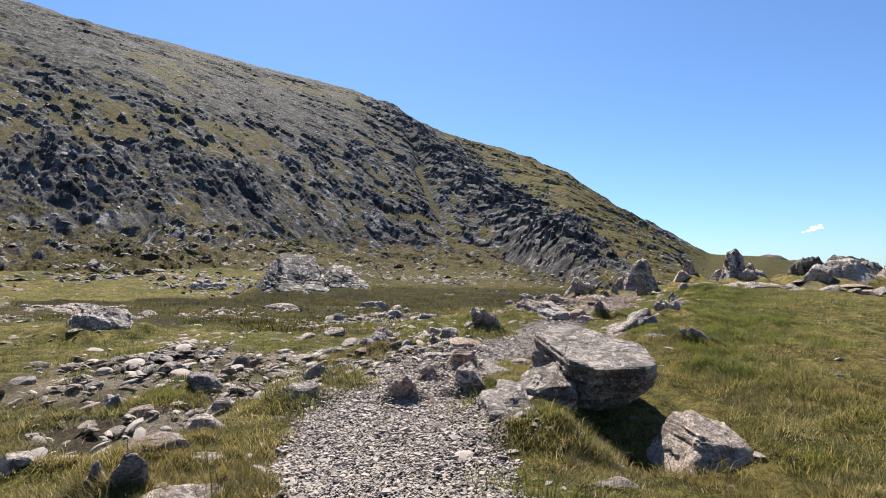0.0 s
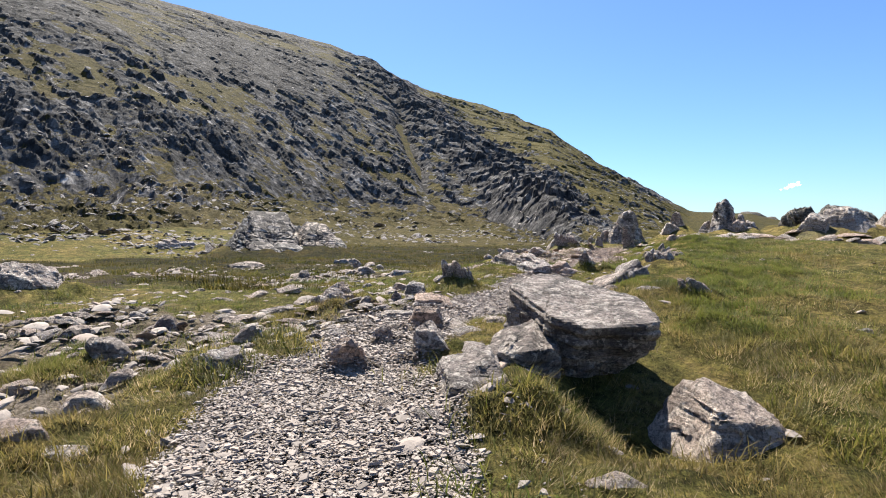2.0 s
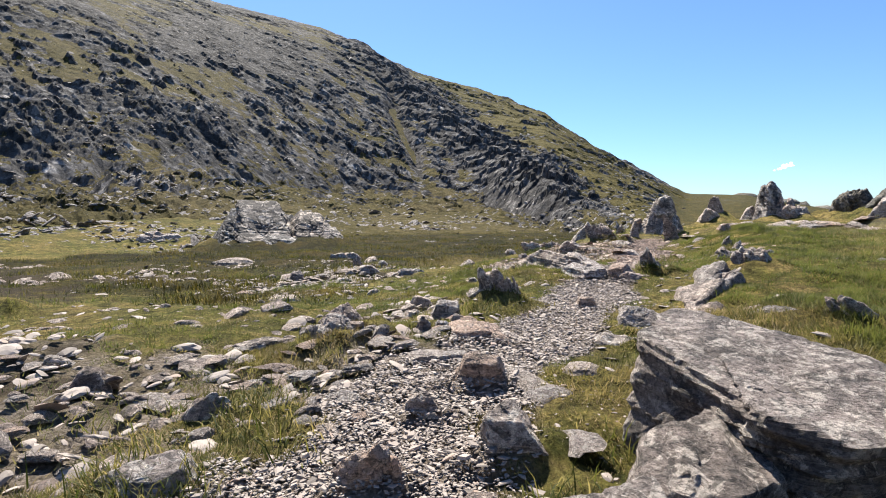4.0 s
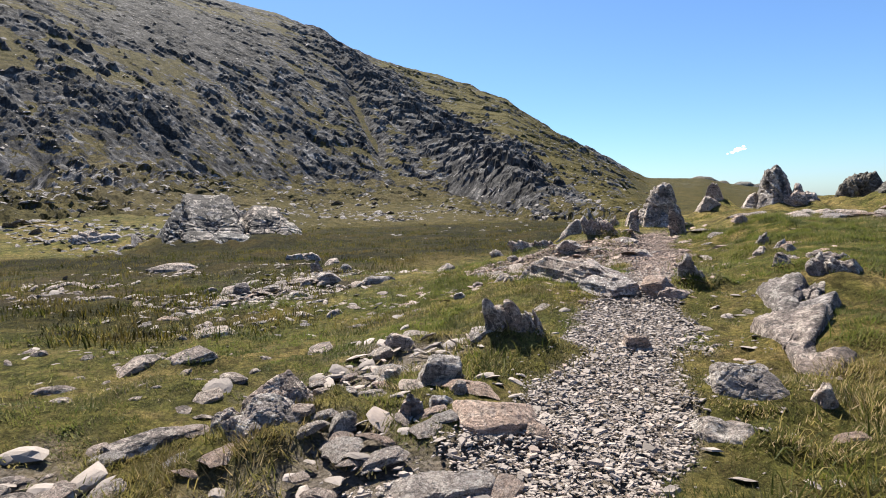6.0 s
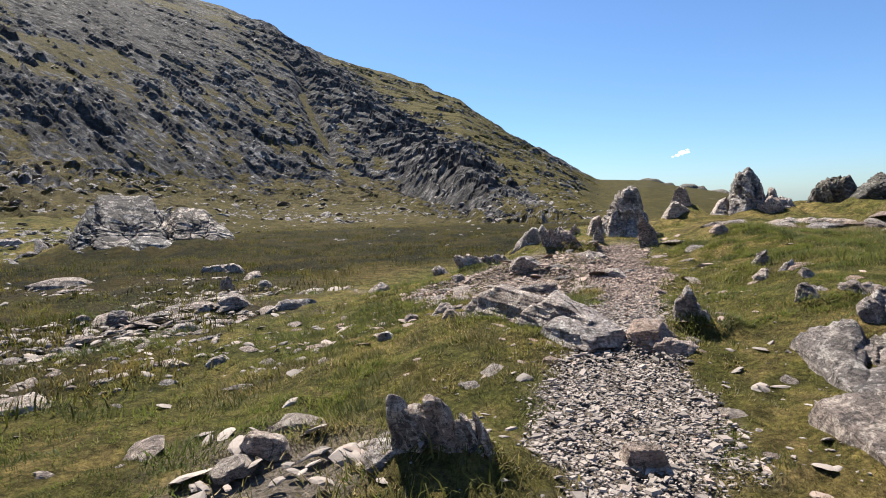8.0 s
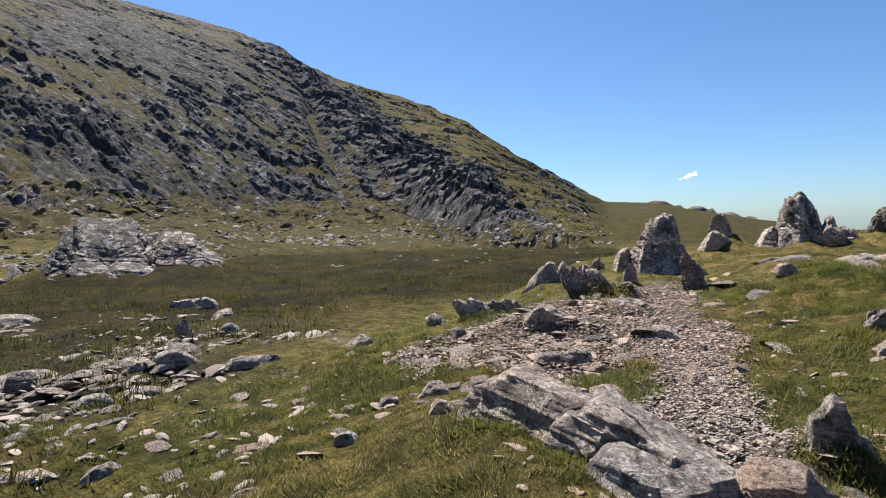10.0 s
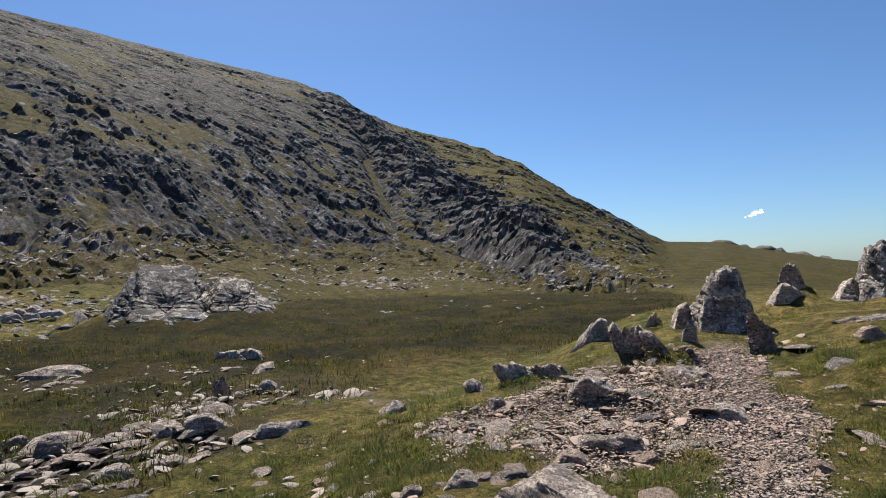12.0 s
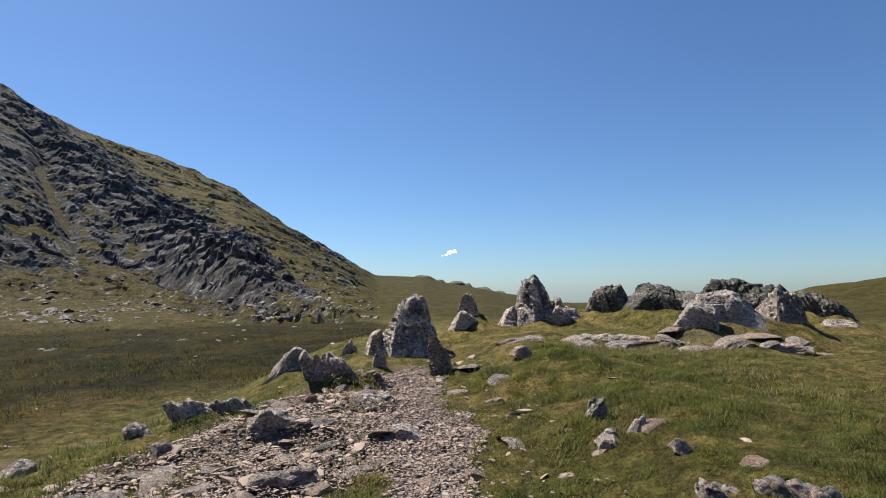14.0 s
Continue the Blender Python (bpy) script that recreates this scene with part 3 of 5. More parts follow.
        if planes:
            seams = sum(np.clip(1 - np.abs((p @ v / (big * f) + wob2 * 1.5) % 1 - 0.5) / 0.1, 0, 1) * a for v, f, a in ((bed, 0.075, 0.7), (j1, 0.16, 0.4)))
            p = p - out * (0.012 * big * np.clip(seams, 0, 1.3))[:, None]
    if level > 2:
        p = p - out * (block * hash01(*ids) + 0.35 * block * hash01(*fids))[:, None] * big * 0.6
    p = p + out * ((0.8 if planes else 1.0) * relief * ridges + 0.035 * lump + 0.016 * fine)[:, None] * min(big, 1.6) * 0.75
    return p, tris


def rock(name, x, y, w, d, h, yaw, seed, kind, mat, rx, ry, level, label):
    """One rock, fitted to its width, depth and height over the turf; bedrock ("o") is a row of tilted plates, a fin ("f") a few upright ones."""
    g = np.random.RandomState(seed)
    h = h * {"b": 0.85, "s": 0.85, "w": 0.85, "o": 0.9}.get(kind, 1.0)
    root = {"b": 1.45, "s": 1.6, "f": 2.0, "w": 1.5, "o": 2.2, "c": 1.5}[kind]
    at = pose(x, y, float(np.ravel(ground_z(x, y))[0]), 0, 0, yaw)
    if name == "rock" and h > 0.08:
        MOUNDS.append((x, y, w, d, h, yaw))
    if kind in "of":
        what = {"o": "outcrop", "f": "rock_fin"}[kind]
        cos, tris = [], []
        count = {"o": 9, "f": 4}[kind]
        for k in range(count):
            u = (k + 0.5) / count - 0.5 + g.uniform(-0.07, 0.07)
            if kind == "o":
                size = (w * g.uniform(0.2, 0.36), d * g.uniform(0.7, 1.1), h * g.uniform(1.6, 2.3))
                off = (u * w * 0.85, g.uniform(-0.3, 0.3) * d, h * (g.uniform(-0.5, 0.0) - 0.3 * abs(u)))
                tilt = -abs(ry) - 14 + g.uniform(-9, 9)
            else:
                size = (w * g.uniform(0.42, 0.58), d * g.uniform(0.7, 1.0), h * (1.7, 2.0, 1.7, 1.5)[k])
                off = (u * w * 0.7, g.uniform(-0.25, 0.25) * d, (-0.1, 0.05, -0.15, -0.35)[k] * h)
                tilt = ry + g.uniform(-9, 9)
            p, t = rock_shape(seed * 7 + k, {"o": "swswswsws", "f": "swsw"}[kind][k], 4 if level > 4 else 3, size, rx + g.uniform(-8, 8), tilt)
            cos.append(p + np.array(off))
            tris.append(t)
        every = np.concatenate(cos)
        lo, hi = every.min(0), every.max(0)
        fit = np.array((w, d, h * root)) / (hi - lo)
        ob = new(what)
        ob.matrix_world = at
        for p, t in zip(cos, tris):
            q = (p - (hi + lo) / 2) * fit
            q[:, 2] += h - h * root / 2
            called = ("crest", "flank", "face", "foot", "flag", "flag", "flag", "flag", "flag")[len(ob.children)]
            piece = new(called, tri_mesh(called, q, t, mat))
            piece.parent = ob
        return tagged(ob, label, what, group="outcrops along the walk")
    p, tris = rock_shape(seed, kind, level, (w, d, h * root), rx, ry)
    p = p - (p.max(0) + p.min(0)) / 2
    p = p * (np.array((w, d, h * root)) / np.ptp(p, axis=0))
    p[:, 2] += h - p[:, 2].max()
    ob = new(name, tri_mesh(name, p, tris, mat))
    ob.matrix_world = at
    return tagged(ob, label, name, group="rocks along the walk")


def hewn(name, centre, planes, seed, kind, level, mat, label, category):
    """A rock bounded by the given faces (normal, then a point on the face)."""
    p, tris = rock_shape(seed, kind, level, centre, 0, 0, planes)
    ob = new(name, tri_mesh(name, p, tris, mat))
    ob.location = centre
    return tagged(ob, label, category, group="rocks along the walk")


# the perched boulder: a sloping slab top, an undercut front, resting on the bank at its back and left
hewn("boulder", (1.5, 6.25, 0.72),
     ((0.02, -0.2, 1, 1.12, 6.75, 0.98), (0.14, -0.16, 1, 1.75, 6.6, 0.97), (-1, -0.25, 0.12, 1.05, 6.4, 0.7), (-0.75, -0.7, -0.2, 1.15, 5.95, 0.72), (0.12, -1, -0.62, 1.45, 5.62, 0.80), (0.55, -0.8, -0.35, 1.83, 5.62, 0.82),
      (1, -0.05, -0.1, 2.08, 6.1, 0.7), (0.8, 0.7, 0.1, 1.98, 6.6, 0.7), (0, 1, 0.05, 1.5, 7.15, 0.7), (-0.7, 0.7, 0.05, 1.2, 7.0, 0.7), (0.1, -0.75, -0.85, 1.5, 5.8, 0.47), (0.75, -0.1, -0.75, 1.95, 6.1, 0.42),
      (0, 0, -1, 1.5, 6.3, 0.2), (0.45, -0.3, 0.9, 1.84, 5.72, 0.86)),
     2, "s", 6, ROCK_DARK, "big flat-topped grey boulder perched over its own shadow", "boulder")
hewn("rock", (0.66, 5.55, 0.42),
     ((0.1, -0.5, 1, 0.62, 5.5, 0.49), (-0.35, -0.2, 1, 0.5, 5.5, 0.47), (-0.55, -1, 0.4, 0.52, 5.3, 0.48), (0.6, -0.85, 0.9, 0.7, 5.32, 0.45), (-1, -0.15, 0.25, 0.4, 5.5, 0.5), (1, 0.1, 0.5, 0.84, 5.6, 0.45),
      (0, 1, 0.1, 0.7, 5.85, 0.5), (0, 0, -1, 0.6, 5.5, -0.05)),
     3, "b", 6, ROCK_DARK, "weathered grey wedge of rock half sunk in the turf bank", "rock")
hewn("rock", (2.25, 5.15, 0.22),
     ((0.4, -0.4, 1, 2.2, 5.15, 0.36), (-0.3, -0.25, 1, 2.1, 5.15, 0.40), (-1, -0.3, 0.5, 2.0, 5.1, 0.25), (-0.15, -1, 0.55, 2.1, 4.93, 0.2), (0.5, -1, 0.5, 2.35, 4.98, 0.18), (1, 0, 0.35, 2.58, 5.1, 0.18), (0, 1, 0.2, 2.1, 5.45, 0.2), (0, 0, -1, 2.1, 5.1, -0.05)),
     5, "s", 5, ROCK_PALE, "pale angular wedge of rock lying in the grass", "rock")
hewn("rock", (0.98, 5.92, 0.5),
     ((-0.35, -0.25, 1, 0.98, 5.9, 0.63), (0.3, -0.35, 1, 1.1, 5.9, 0.65), (-0.6, -1, 0.2, 0.85, 5.74, 0.5), (0.5, -1, -0.1, 1.1, 5.72, 0.55), (1, 0, 0.1, 1.3, 5.9, 0.5), (-1, 0.3, 0.35, 0.68, 5.9, 0.5), (0, 1, 0.1, 1, 6.2, 0.5), (0, 0, -1, 1, 5.9, 0.0)),
     4, "s", 5, ROCK_DARK, "grey rock slab leaning against the big boulder", "rock")


def crag(name, x, y, yaw, scale, blocks, seed, mat, label, lift=0.0, rise=0.0):
    """Several hewn blocks that stand as one crag; faces are given in the crag's own directions."""
    ob = new(name)
    ob.matrix_world = pose(x, y, float(np.ravel(ground_z(x, y))[0]) + lift, rise, 0, yaw)
    for k, (kind, level, centre, planes) in enumerate(blocks):
        c = np.array(centre) * scale
        p, tris = rock_shape(seed + k, kind, level, c, 0, 0, [(*v[:3], *(np.array(v[3:]) * scale)) for v in planes])
        called = ("face", "crest", "flank", "shoulder", "foot", "block", "block")[k]
        piece = new(called, tri_mesh(called, p + c, tris, mat))
        piece.parent = ob
    return tagged(ob, label, "outcrop", group="outcrops along the walk")


def slab_block(kind, level, x0, x1, y0, y1, z, front=0.8, tip=(0.0, -0.15), sides=0.3):
    """A block between x0 and x1, y0 and y1, with a leaning front and a tipped top at height z."""
    cx, cy = (x0 + x1) / 2, (y0 + y1) / 2
    return (kind, level, (cx, cy, 0.3 * z),
            ((0.08, -1, front, cx, y0, 0.0), (tip[0], tip[1], 1, cx, cy, z), (-1, -0.25, sides, x0, cy, 0.3 * z), (1, -0.25, sides, x1, cy, 0.3 * z), (0, 1, 0.1, cx, y1, 0.3 * z), (0, 0, -1, cx, cy, -0.4 * z),
             (-0.5, -0.3, 1, x0 + 0.12 * (x1 - x0), cy, z * 0.98), (0.55, -0.35, 1, x1 - 0.12 * (x1 - x0), cy, z * 0.96)))


crag("bedrock_outcrop", -7.55, 34.6, 20, 1.0,
     (slab_block("b", 7, -2.7, 0.5, -2.3, 2.0, 2.5, 1.5, (0.12, -0.3), 0.5), slab_block("b", 6, 0.0, 3.0, -2.1, 1.8, 1.5, 1.5, (0.1, -0.35), 0.8), slab_block("b", 6, -3.3, -1.5, -1.3, 1.8, 1.9, 1.2, (-0.2, -0.3), 0.6),
      slab_block("w", 5, -0.9, 1.3, 0.2, 2.2, 2.35, 0.9, (0.3, -0.35), 0.6), slab_block("w", 5, 1.7, 3.4, -1.4, 1.0, 0.9, 1.2, (0.3, -0.35), 0.9), slab_block("w", 5, -2.2, -0.4, 0.8, 2.4, 2.6, 0.7, (-0.2, -0.3), 0.5), slab_block("w", 5, -1.6, 0.9, -2.7, -1.2, 0.6, 1.3, (0.15, -0.3), 0.8)),
     31, ROCK_FAR, "broad fissured grey sheet of bedrock at the bog's edge", -0.25)
MOUNDS.append((-7.6, 34.9, 6.2, 4.2, 1.3, 20))
crag("tor", 6.23, 19.24, -29, 0.9,
     (("c", 6, (0.05, 0.0, 0.4), ((-0.8, -0.25, 0.5, -0.36, 0, 0.5), (-0.5, -0.2, 0.9, 0.02, 0, 1.1), (0.45, -0.25, 1, 0.25, 0, 1.14), (1, -0.25, 0.2, 0.46, 0, 0.6), (-0.55, -1, 0.45, -0.1, -0.34, 0.4), (0.6, -1, 0.35, 0.2, -0.34, 0.4), (0, 1, 0.2, 0, 0.4, 0.5), (0, 0, -1, 0, 0, -0.4))),
      slab_block("s", 5, -0.74, -0.4, -0.3, 0.2, 0.46, 0.2, (-0.6, -0.2)), slab_block("w", 5, -0.28, 0.06, -0.62, -0.2, 0.62, 0.5, (-0.7, -0.5), 0.3), slab_block("s", 5, 0.3, 0.66, -0.1, 0.4, 0.6, 0.3, (0.5, -0.2)), slab_block("w", 5, 0.1, 0.4, -0.55, -0.2, 0.36, 0.5, (0.6, -0.4), 0.3)),
     56, ROCK_TOR, "tall tilted grey tor beside the path", -0.05)
crag("tor", 9.68, 19.72, -41, 0.95,
     (("c", 6, (-0.1, 0.0, 0.4), ((-1, -0.25, 0.25, -0.4, 0, 0.4), (-0.45, -0.25, 1, -0.2, 0, 1.02), (0.8, -0.2, 0.7, 0.1, 0, 0.95), (1, -0.3, 0.3, 0.24, 0, 0.5), (-0.45, -1, 0.4, -0.1, -0.36, 0.4), (0.6, -1, 0.4, 0.1, -0.34, 0.4), (0, 1, 0.1, 0, 0.4, 0.4), (0, 0, -1, 0, 0, -0.4))),
      slab_block("s", 5, 0.12, 0.4, -0.35, 0.2, 0.74, 0.3, (-0.5, -0.3), 0.3), slab_block("s", 5, 0.36, 0.66, -0.35, 0.2, 0.58, 0.4, (0.5, -0.3), 0.3), slab_block("w", 5, 0.6, 0.98, -0.3, 0.2, 0.36, 0.5, (0.4, -0.2), 0.4), slab_block("w", 5, -0.75, -0.38, -0.3, 0.3, 0.36, 0.6, (-0.4, -0.2), 0.5)),
     61, ROCK_TOR, "tall dark tor against the sky")
crag("striated_rock", 2.12, 12.65, -64, 1.0,
     (slab_block("s", 6, -0.85, 0.1, -0.26, 0.26, 0.27, 0.4, (0.1, 0.2), 0.4), slab_block("s", 6, -0.15, 0.75, -0.28, 0.24, 0.23, 0.4, (0.3, 0.25), 0.5), slab_block("w", 5, 0.2, 0.85, -0.4, 0.0, 0.13, 0.6, (0.2, -0.2), 0.5), slab_block("s", 5, -1.0, -0.55, -0.2, 0.2, 0.2, 0.4, (-0.4, 0.1), 0.5)),
     41, ROCK, "long striated grey slab beside the path")
crag("rock_ledge", 3.45, 10.65, -32, 1.0,
     (slab_block("s", 6, -0.26, 0.10, -1.6, -0.5, 0.17, 0.5, (-0.35, -0.1)), slab_block("s", 6, -0.08, 0.24, -1.0, 0.1, 0.21, 0.15, (-0.45, 0.1)), slab_block("s", 5, -0.24, 0.08, -0.3, 0.6, 0.18, 0.3, (-0.4, -0.2)), slab_block("w", 5, 0.02, 0.3, -0.2, 0.9, 0.2, 0.2, (-0.4, 0.05)),
      slab_block("w", 5, -0.12, 0.2, -2.0, -1.4, 0.13, 0.6, (-0.3, -0.2))),
     130, ROCK_DARK, "long ribbed ledge of grey bedrock along the bank", -0.09, 5.0)


rock("rock", -1.59, 6.42, 0.66, 0.38, 0.23, 24, 6, "s", ROCK, 16, -10, 5, "rough flat-topped grey stone beside the path")
rock("rock", -0.44, 6.39, 0.37, 0.22, 0.25, 8, 7, "f", ROCK_PINK, 22, 15, 5, "upright pinkish fin of bedrock in the gravel")
rock("rock", -0.15, 7.20, 0.27, 0.16, 0.17, 3, 8, "b", ROCK, 12, 10, 5, "small dark wedge of rock on the path edge")
rock("rock", 0.31, 6.57, 0.43, 0.29, 0.36, -3, 9, "w", ROCK, 22, -25, 5, "dark pointed rock at the edge of the path")
rock("rock", -1.01, 9.10, 0.62, 0.42, 0.29, 10, 10, "b", ROCK, 17, 0, 5, "blocky grey rock beside the worn ground")
rock("rock", 0.25, 7.69, 0.43, 0.25, 0.28, -2, 11, "s", ROCK_PINK, 22, 5, 5, "pale worn stone step in the path")
rock("rock", -0.93, 9.39, 0.60, 0.45, 0.40, 15, 12, "b", ROCK, 22, -18, 6, "large grey boulder with a sloping lit top")
rock("rock", -1.27, 9.41, 0.29, 0.20, 0.24, 21, 13, "b", ROCK, 17, -10, 5, "grey rounded rock against the large boulder")
rock("rock", -1.00, 9.08, 0.51, 0.29, 0.19, 18, 14, "w", ROCK, 20, 10, 5, "broken grey rock in front of the boulder")
rock("stone", 0.05, 9.73, 0.36, 0.25, 0.24, -3, 15, "s", ROCK_PALE, 18, 5, 4, "pale weathered stone on bare earth")
rock("stone", -0.29, 9.98, 0.22, 0.15, 0.10, 3, 16, "s", ROCK_PALE, 17, 0, 4, "flat pale stone on the worn earth")
rock("stone", -0.13, 9.61, 0.20, 0.14, 0.05, 0, 17, "s", ROCK_PALE, 17, 5, 4, "small flat pale stone on the worn earth")
rock("stone", -0.57, 9.04, 0.19, 0.13, 0.11, 10, 18, "w", ROCK_DARK, 22, -10, 4, "dark wedge-shaped stone beside the boulder")
rock("stone", -0.54, 9.45, 0.15, 0.10, 0.11, 8, 19, "s", ROCK_PALE, 17, 5, 4, "pale triangular stone by the big boulder")
rock("stone", -0.18, 11.02, 0.31, 0.15, 0.13, 1, 20, "s", ROCK_PALE, 12, 15, 4, "thin slate-like stone leaning in the grass")
rock("stone", -0.14, 9.13, 0.20, 0.12, 0.14, 1, 21, "f", ROCK, 10, 10, 4, "tilted grey stone on the worn earth")
rock("stone", 0.03, 9.24, 0.16, 0.11, 0.08, -3, 22, "s", ROCK, 17, 0, 4, "flat grey stone on the worn earth")
rock("stone", 0.17, 9.39, 0.12, 0.07, 0.10, -5, 23, "w", ROCK_PALE, 17, 10, 4, "small angular pale stone")
rock("rock", -1.79, 9.38, 0.53, 0.26, 0.16, 29, 24, "s", ROCK_DARK, 12, -16, 5, "long dark slate slab propped on the turf")
rock("rock", -2.02, 11.15, 0.49, 0.24, 0.20, 22, 25, "s", ROCK, 16, -14, 5, "grey slab half buried in long grass")
rock("rock", -2.32, 12.71, 0.65, 0.38, 0.11, 19, 26, "s", ROCK_PALE, 12, 0, 5, "long flat pale stone in the grass")
rock("rock", 0.69, 10.26, 0.44, 0.26, 0.33, -11, 27, "o", ROCK, 14, 14, 5, "jagged grey fin of rock on a grassy hummock")
rock("rock", 0.85, 10.19, 0.22, 0.13, 0.25, -14, 28, "o", ROCK, 8, -12, 5, "split grey fin of rock on a grassy hummock")
rock("rock", 0.54, 10.25, 0.38, 0.22, 0.11, -9, 29, "w", ROCK, 18, 0, 5, "low broken rock on the grassy hummock")
rock("rock", 1.93, 8.99, 0.63, 0.42, 0.31, -37, 30, "b", ROCK_PALE, 18, 6, 6, "large pale boulder with a round lichen patch")
rock("rock", 1.55, 8.63, 0.49, 0.33, 0.14, -36, 31, "s", ROCK_PALE, 20, 6, 5, "flat pale rock sunk in the grassy bank")
rock("rock", 2.18, 8.76, 0.21, 0.14, 0.24, -43, 32, "b", ROCK, 18, 10, 5, "grey rock wedged beside a larger boulder")
rock("rock", 3.28, 12.1, 0.46, 0.36, 0.42, -31, 36, "f", ROCK, 14, -10, 5, "grey split rock standing upright in the grass")
rock("rock", 4.35, 12.04, 0.28, 0.20, 0.18, -38, 37, "w", ROCK_DARK, 17, 10, 5, "small dark pointed rock in the grass")
rock("rock", 4.21, 11.03, 0.63, 0.31, 0.31, -43, 38, "o", ROCK, 5, 24, 5, "ribbed grey outcrop in the grassy bank")
rock("stone", 5.02, 13.50, 0.23, 0.16, 0.11, -36, 39, "s", ROCK_PALE, 12, 0, 4, "small white stone in the grass")
rock("stone", 5.38, 14.00, 0.16, 0.10, 0.15, -36, 40, "f", ROCK_DARK, 5, 15, 4, "small dark upright stone in the grass")
rock("rock", 2.68, 11.81, 0.46, 0.35, 0.27, -38, 43, "s", ROCK_PINK, 28, -6, 5, "smooth worn pinkish rock in the path")
rock("rock", 2.74, 11.57, 0.33, 0.22, 0.17, -42, 44, "w", ROCK_PINK, 18, -14, 5, "low tawny rock at the path edge")
rock("stone", 1.74, 10.23, 0.26, 0.18, 0.12, -25, 45, "s", ROCK_PALE, 16, 5, 4, "flat pale stone set in the gravel")
rock("rock", 0.29, 8.86, 0.50, 0.42, 0.17, -9, 46, "s", ROCK_PINK, 22, 5, 5, "worn pink bedrock in the path")
rock("rock", 0.52, 8.72, 0.22, 0.18, 0.10, -15, 47, "s", ROCK_PINK, 20, 5, 5, "small worn pink stone in the path")
rock("rock", 1.92, 17.04, 0.36, 0.25, 0.24, -9, 48, "b", ROCK, 17, 0, 5, "rounded grey rock on the stony ledge")
rock("stone", 2.07, 16.26, 0.29, 0.20, 0.13, -11, 49, "w", ROCK_DARK, 17, 0, 4, "dark-sided stone on the stony ledge")
rock("rock", 2.53, 17.20, 0.77, 0.38, 0.31, -13, 50, "o", ROCK, 5, 18, 5, "low ridge of tilted grey bedrock")
rock("rock", 2.93, 17.07, 0.54, 0.26, 0.24, -16, 51, "o", ROCK, 5, 20, 5, "tilted flags of grey bedrock")
rock("rock", 2.94, 15.87, 0.55, 0.32, 0.27, -19, 52, "w", ROCK, 20, -20, 5, "brown-grey rock standing out of the ledge")
rock("rock", 4.16, 19.37, 0.82, 0.41, 0.50, -19, 53, "f", ROCK, 6, 26, 5, "spiky row of tilted grey bedrock fins")
rock("rock", 4.23, 17.34, 0.97, 0.47, 0.61, -24, 54, "o", ROCK, 6, 30, 5, "sloping grey rock slab at the path bend")
rock("rock", 5.51, 20.07, 0.33, 0.20, 0.30, -24, 55, "f", ROCK, 6, 20, 4, "small spike of grey rock")
rock("rock", 5.87, 17.38, 0.44, 0.22, 0.62, -33, 57, "f", ROCK_DARK, 6, -14, 5, "dark upright fin of rock by the path")
rock("rock", 5.24, 18.21, 0.29, 0.20, 0.39, -27, 58, "w", ROCK, 12, 0, 4, "small rock at the foot of the tor")
rock("rock", 8.68, 20.74, 0.77, 0.53, 0.80, -35, 59, "c", ROCK, 6, 6, 5, "grey rocky knoll with a pale foot")
rock("rock", 8.15, 20.30, 0.75, 0.50, 0.60, -35, 60, "w", ROCK_PALE, 12, -10, 4, "pale rock at the foot of a knoll")
rock("rock", 9.92, 19.28, 0.82, 0.56, 0.57, -43, 62, "w", ROCK, 16, 14, 5, "lower grey shoulder of the tor")
rock("stone", 4.01, 15.04, 0.40, 0.28, 0.13, -31, 63, "s", ROCK_PALE, 12, 4, 4, "flat tan stone beside the gravel")
rock("rock", 4.20, 16.27, 0.66, 0.39, 0.17, -27, 64, "s", ROCK, 12, 8, 5, "flat dark-edged stone on the turf")
rock("stone", 2.34, 14.50, 0.29, 0.20, 0.10, -17, 65, "w", ROCK_PINK, 16, -6, 4, "tan wedge stone on the stony slope")
rock("stone", 2.86, 14.56, 0.27, 0.19, 0.10, -23, 66, "b", ROCK_DARK, 12, 0, 4, "rounded dark stone on the stony slope")
rock("stone", 1.46, 14.28, 0.31, 0.21, 0.14, -8, 67, "w", ROCK_PALE, 16, -8, 4, "pale angular stone on the turf edge")
rock("stone", 1.06, 14.37, 0.21, 0.14, 0.08, -3, 68, "s", ROCK, 16, 6, 4, "dark flat stone by the turf edge")
rock("stone", 1.42, 13.63, 0.22, 0.15, 0.10, -9, 69, "b", ROCK, 12, 0, 4, "grey stone by the turf edge")
rock("stone", 0.72, 13.74, 0.19, 0.15, 0.10, 1, 70, "b", ROCK_PALE, 12, 0, 4, "rounded whitish stone in the grass")
rock("stone", 0.88, 17.14, 0.38, 0.27, 0.21, -1, 71, "w", ROCK, 12, 10, 4, "grey stone at the edge of the bog")
rock("stone", -1.05, 14.04, 0.28, 0.19, 0.12, 22, 72, "b", ROCK_PALE, 12, 0, 4, "pale stone in the grass")
rock("stone", -1.51, 14.10, 0.31, 0.21, 0.07, 27, 73, "s", ROCK_PALE, 12, 0, 4, "flat pale stone in the grass")
rock("rock", -3.08, 16.98, 0.48, 0.28, 0.28, 27, 74, "s", ROCK_DARK, 12, -6, 5, "dark slab on the wet ground")
rock("rock", -1.40, 17.37, 0.74, 0.36, 0.29, 16, 75, "s", ROCK, 12, -6, 5, "flat grey bedrock in the wet ground")
rock("stone", -1.99, 19.74, 0.30, 0.15, 0.30, 15, 76, "f", ROCK, 6, 0, 4, "upright grey stone on the wet ground")
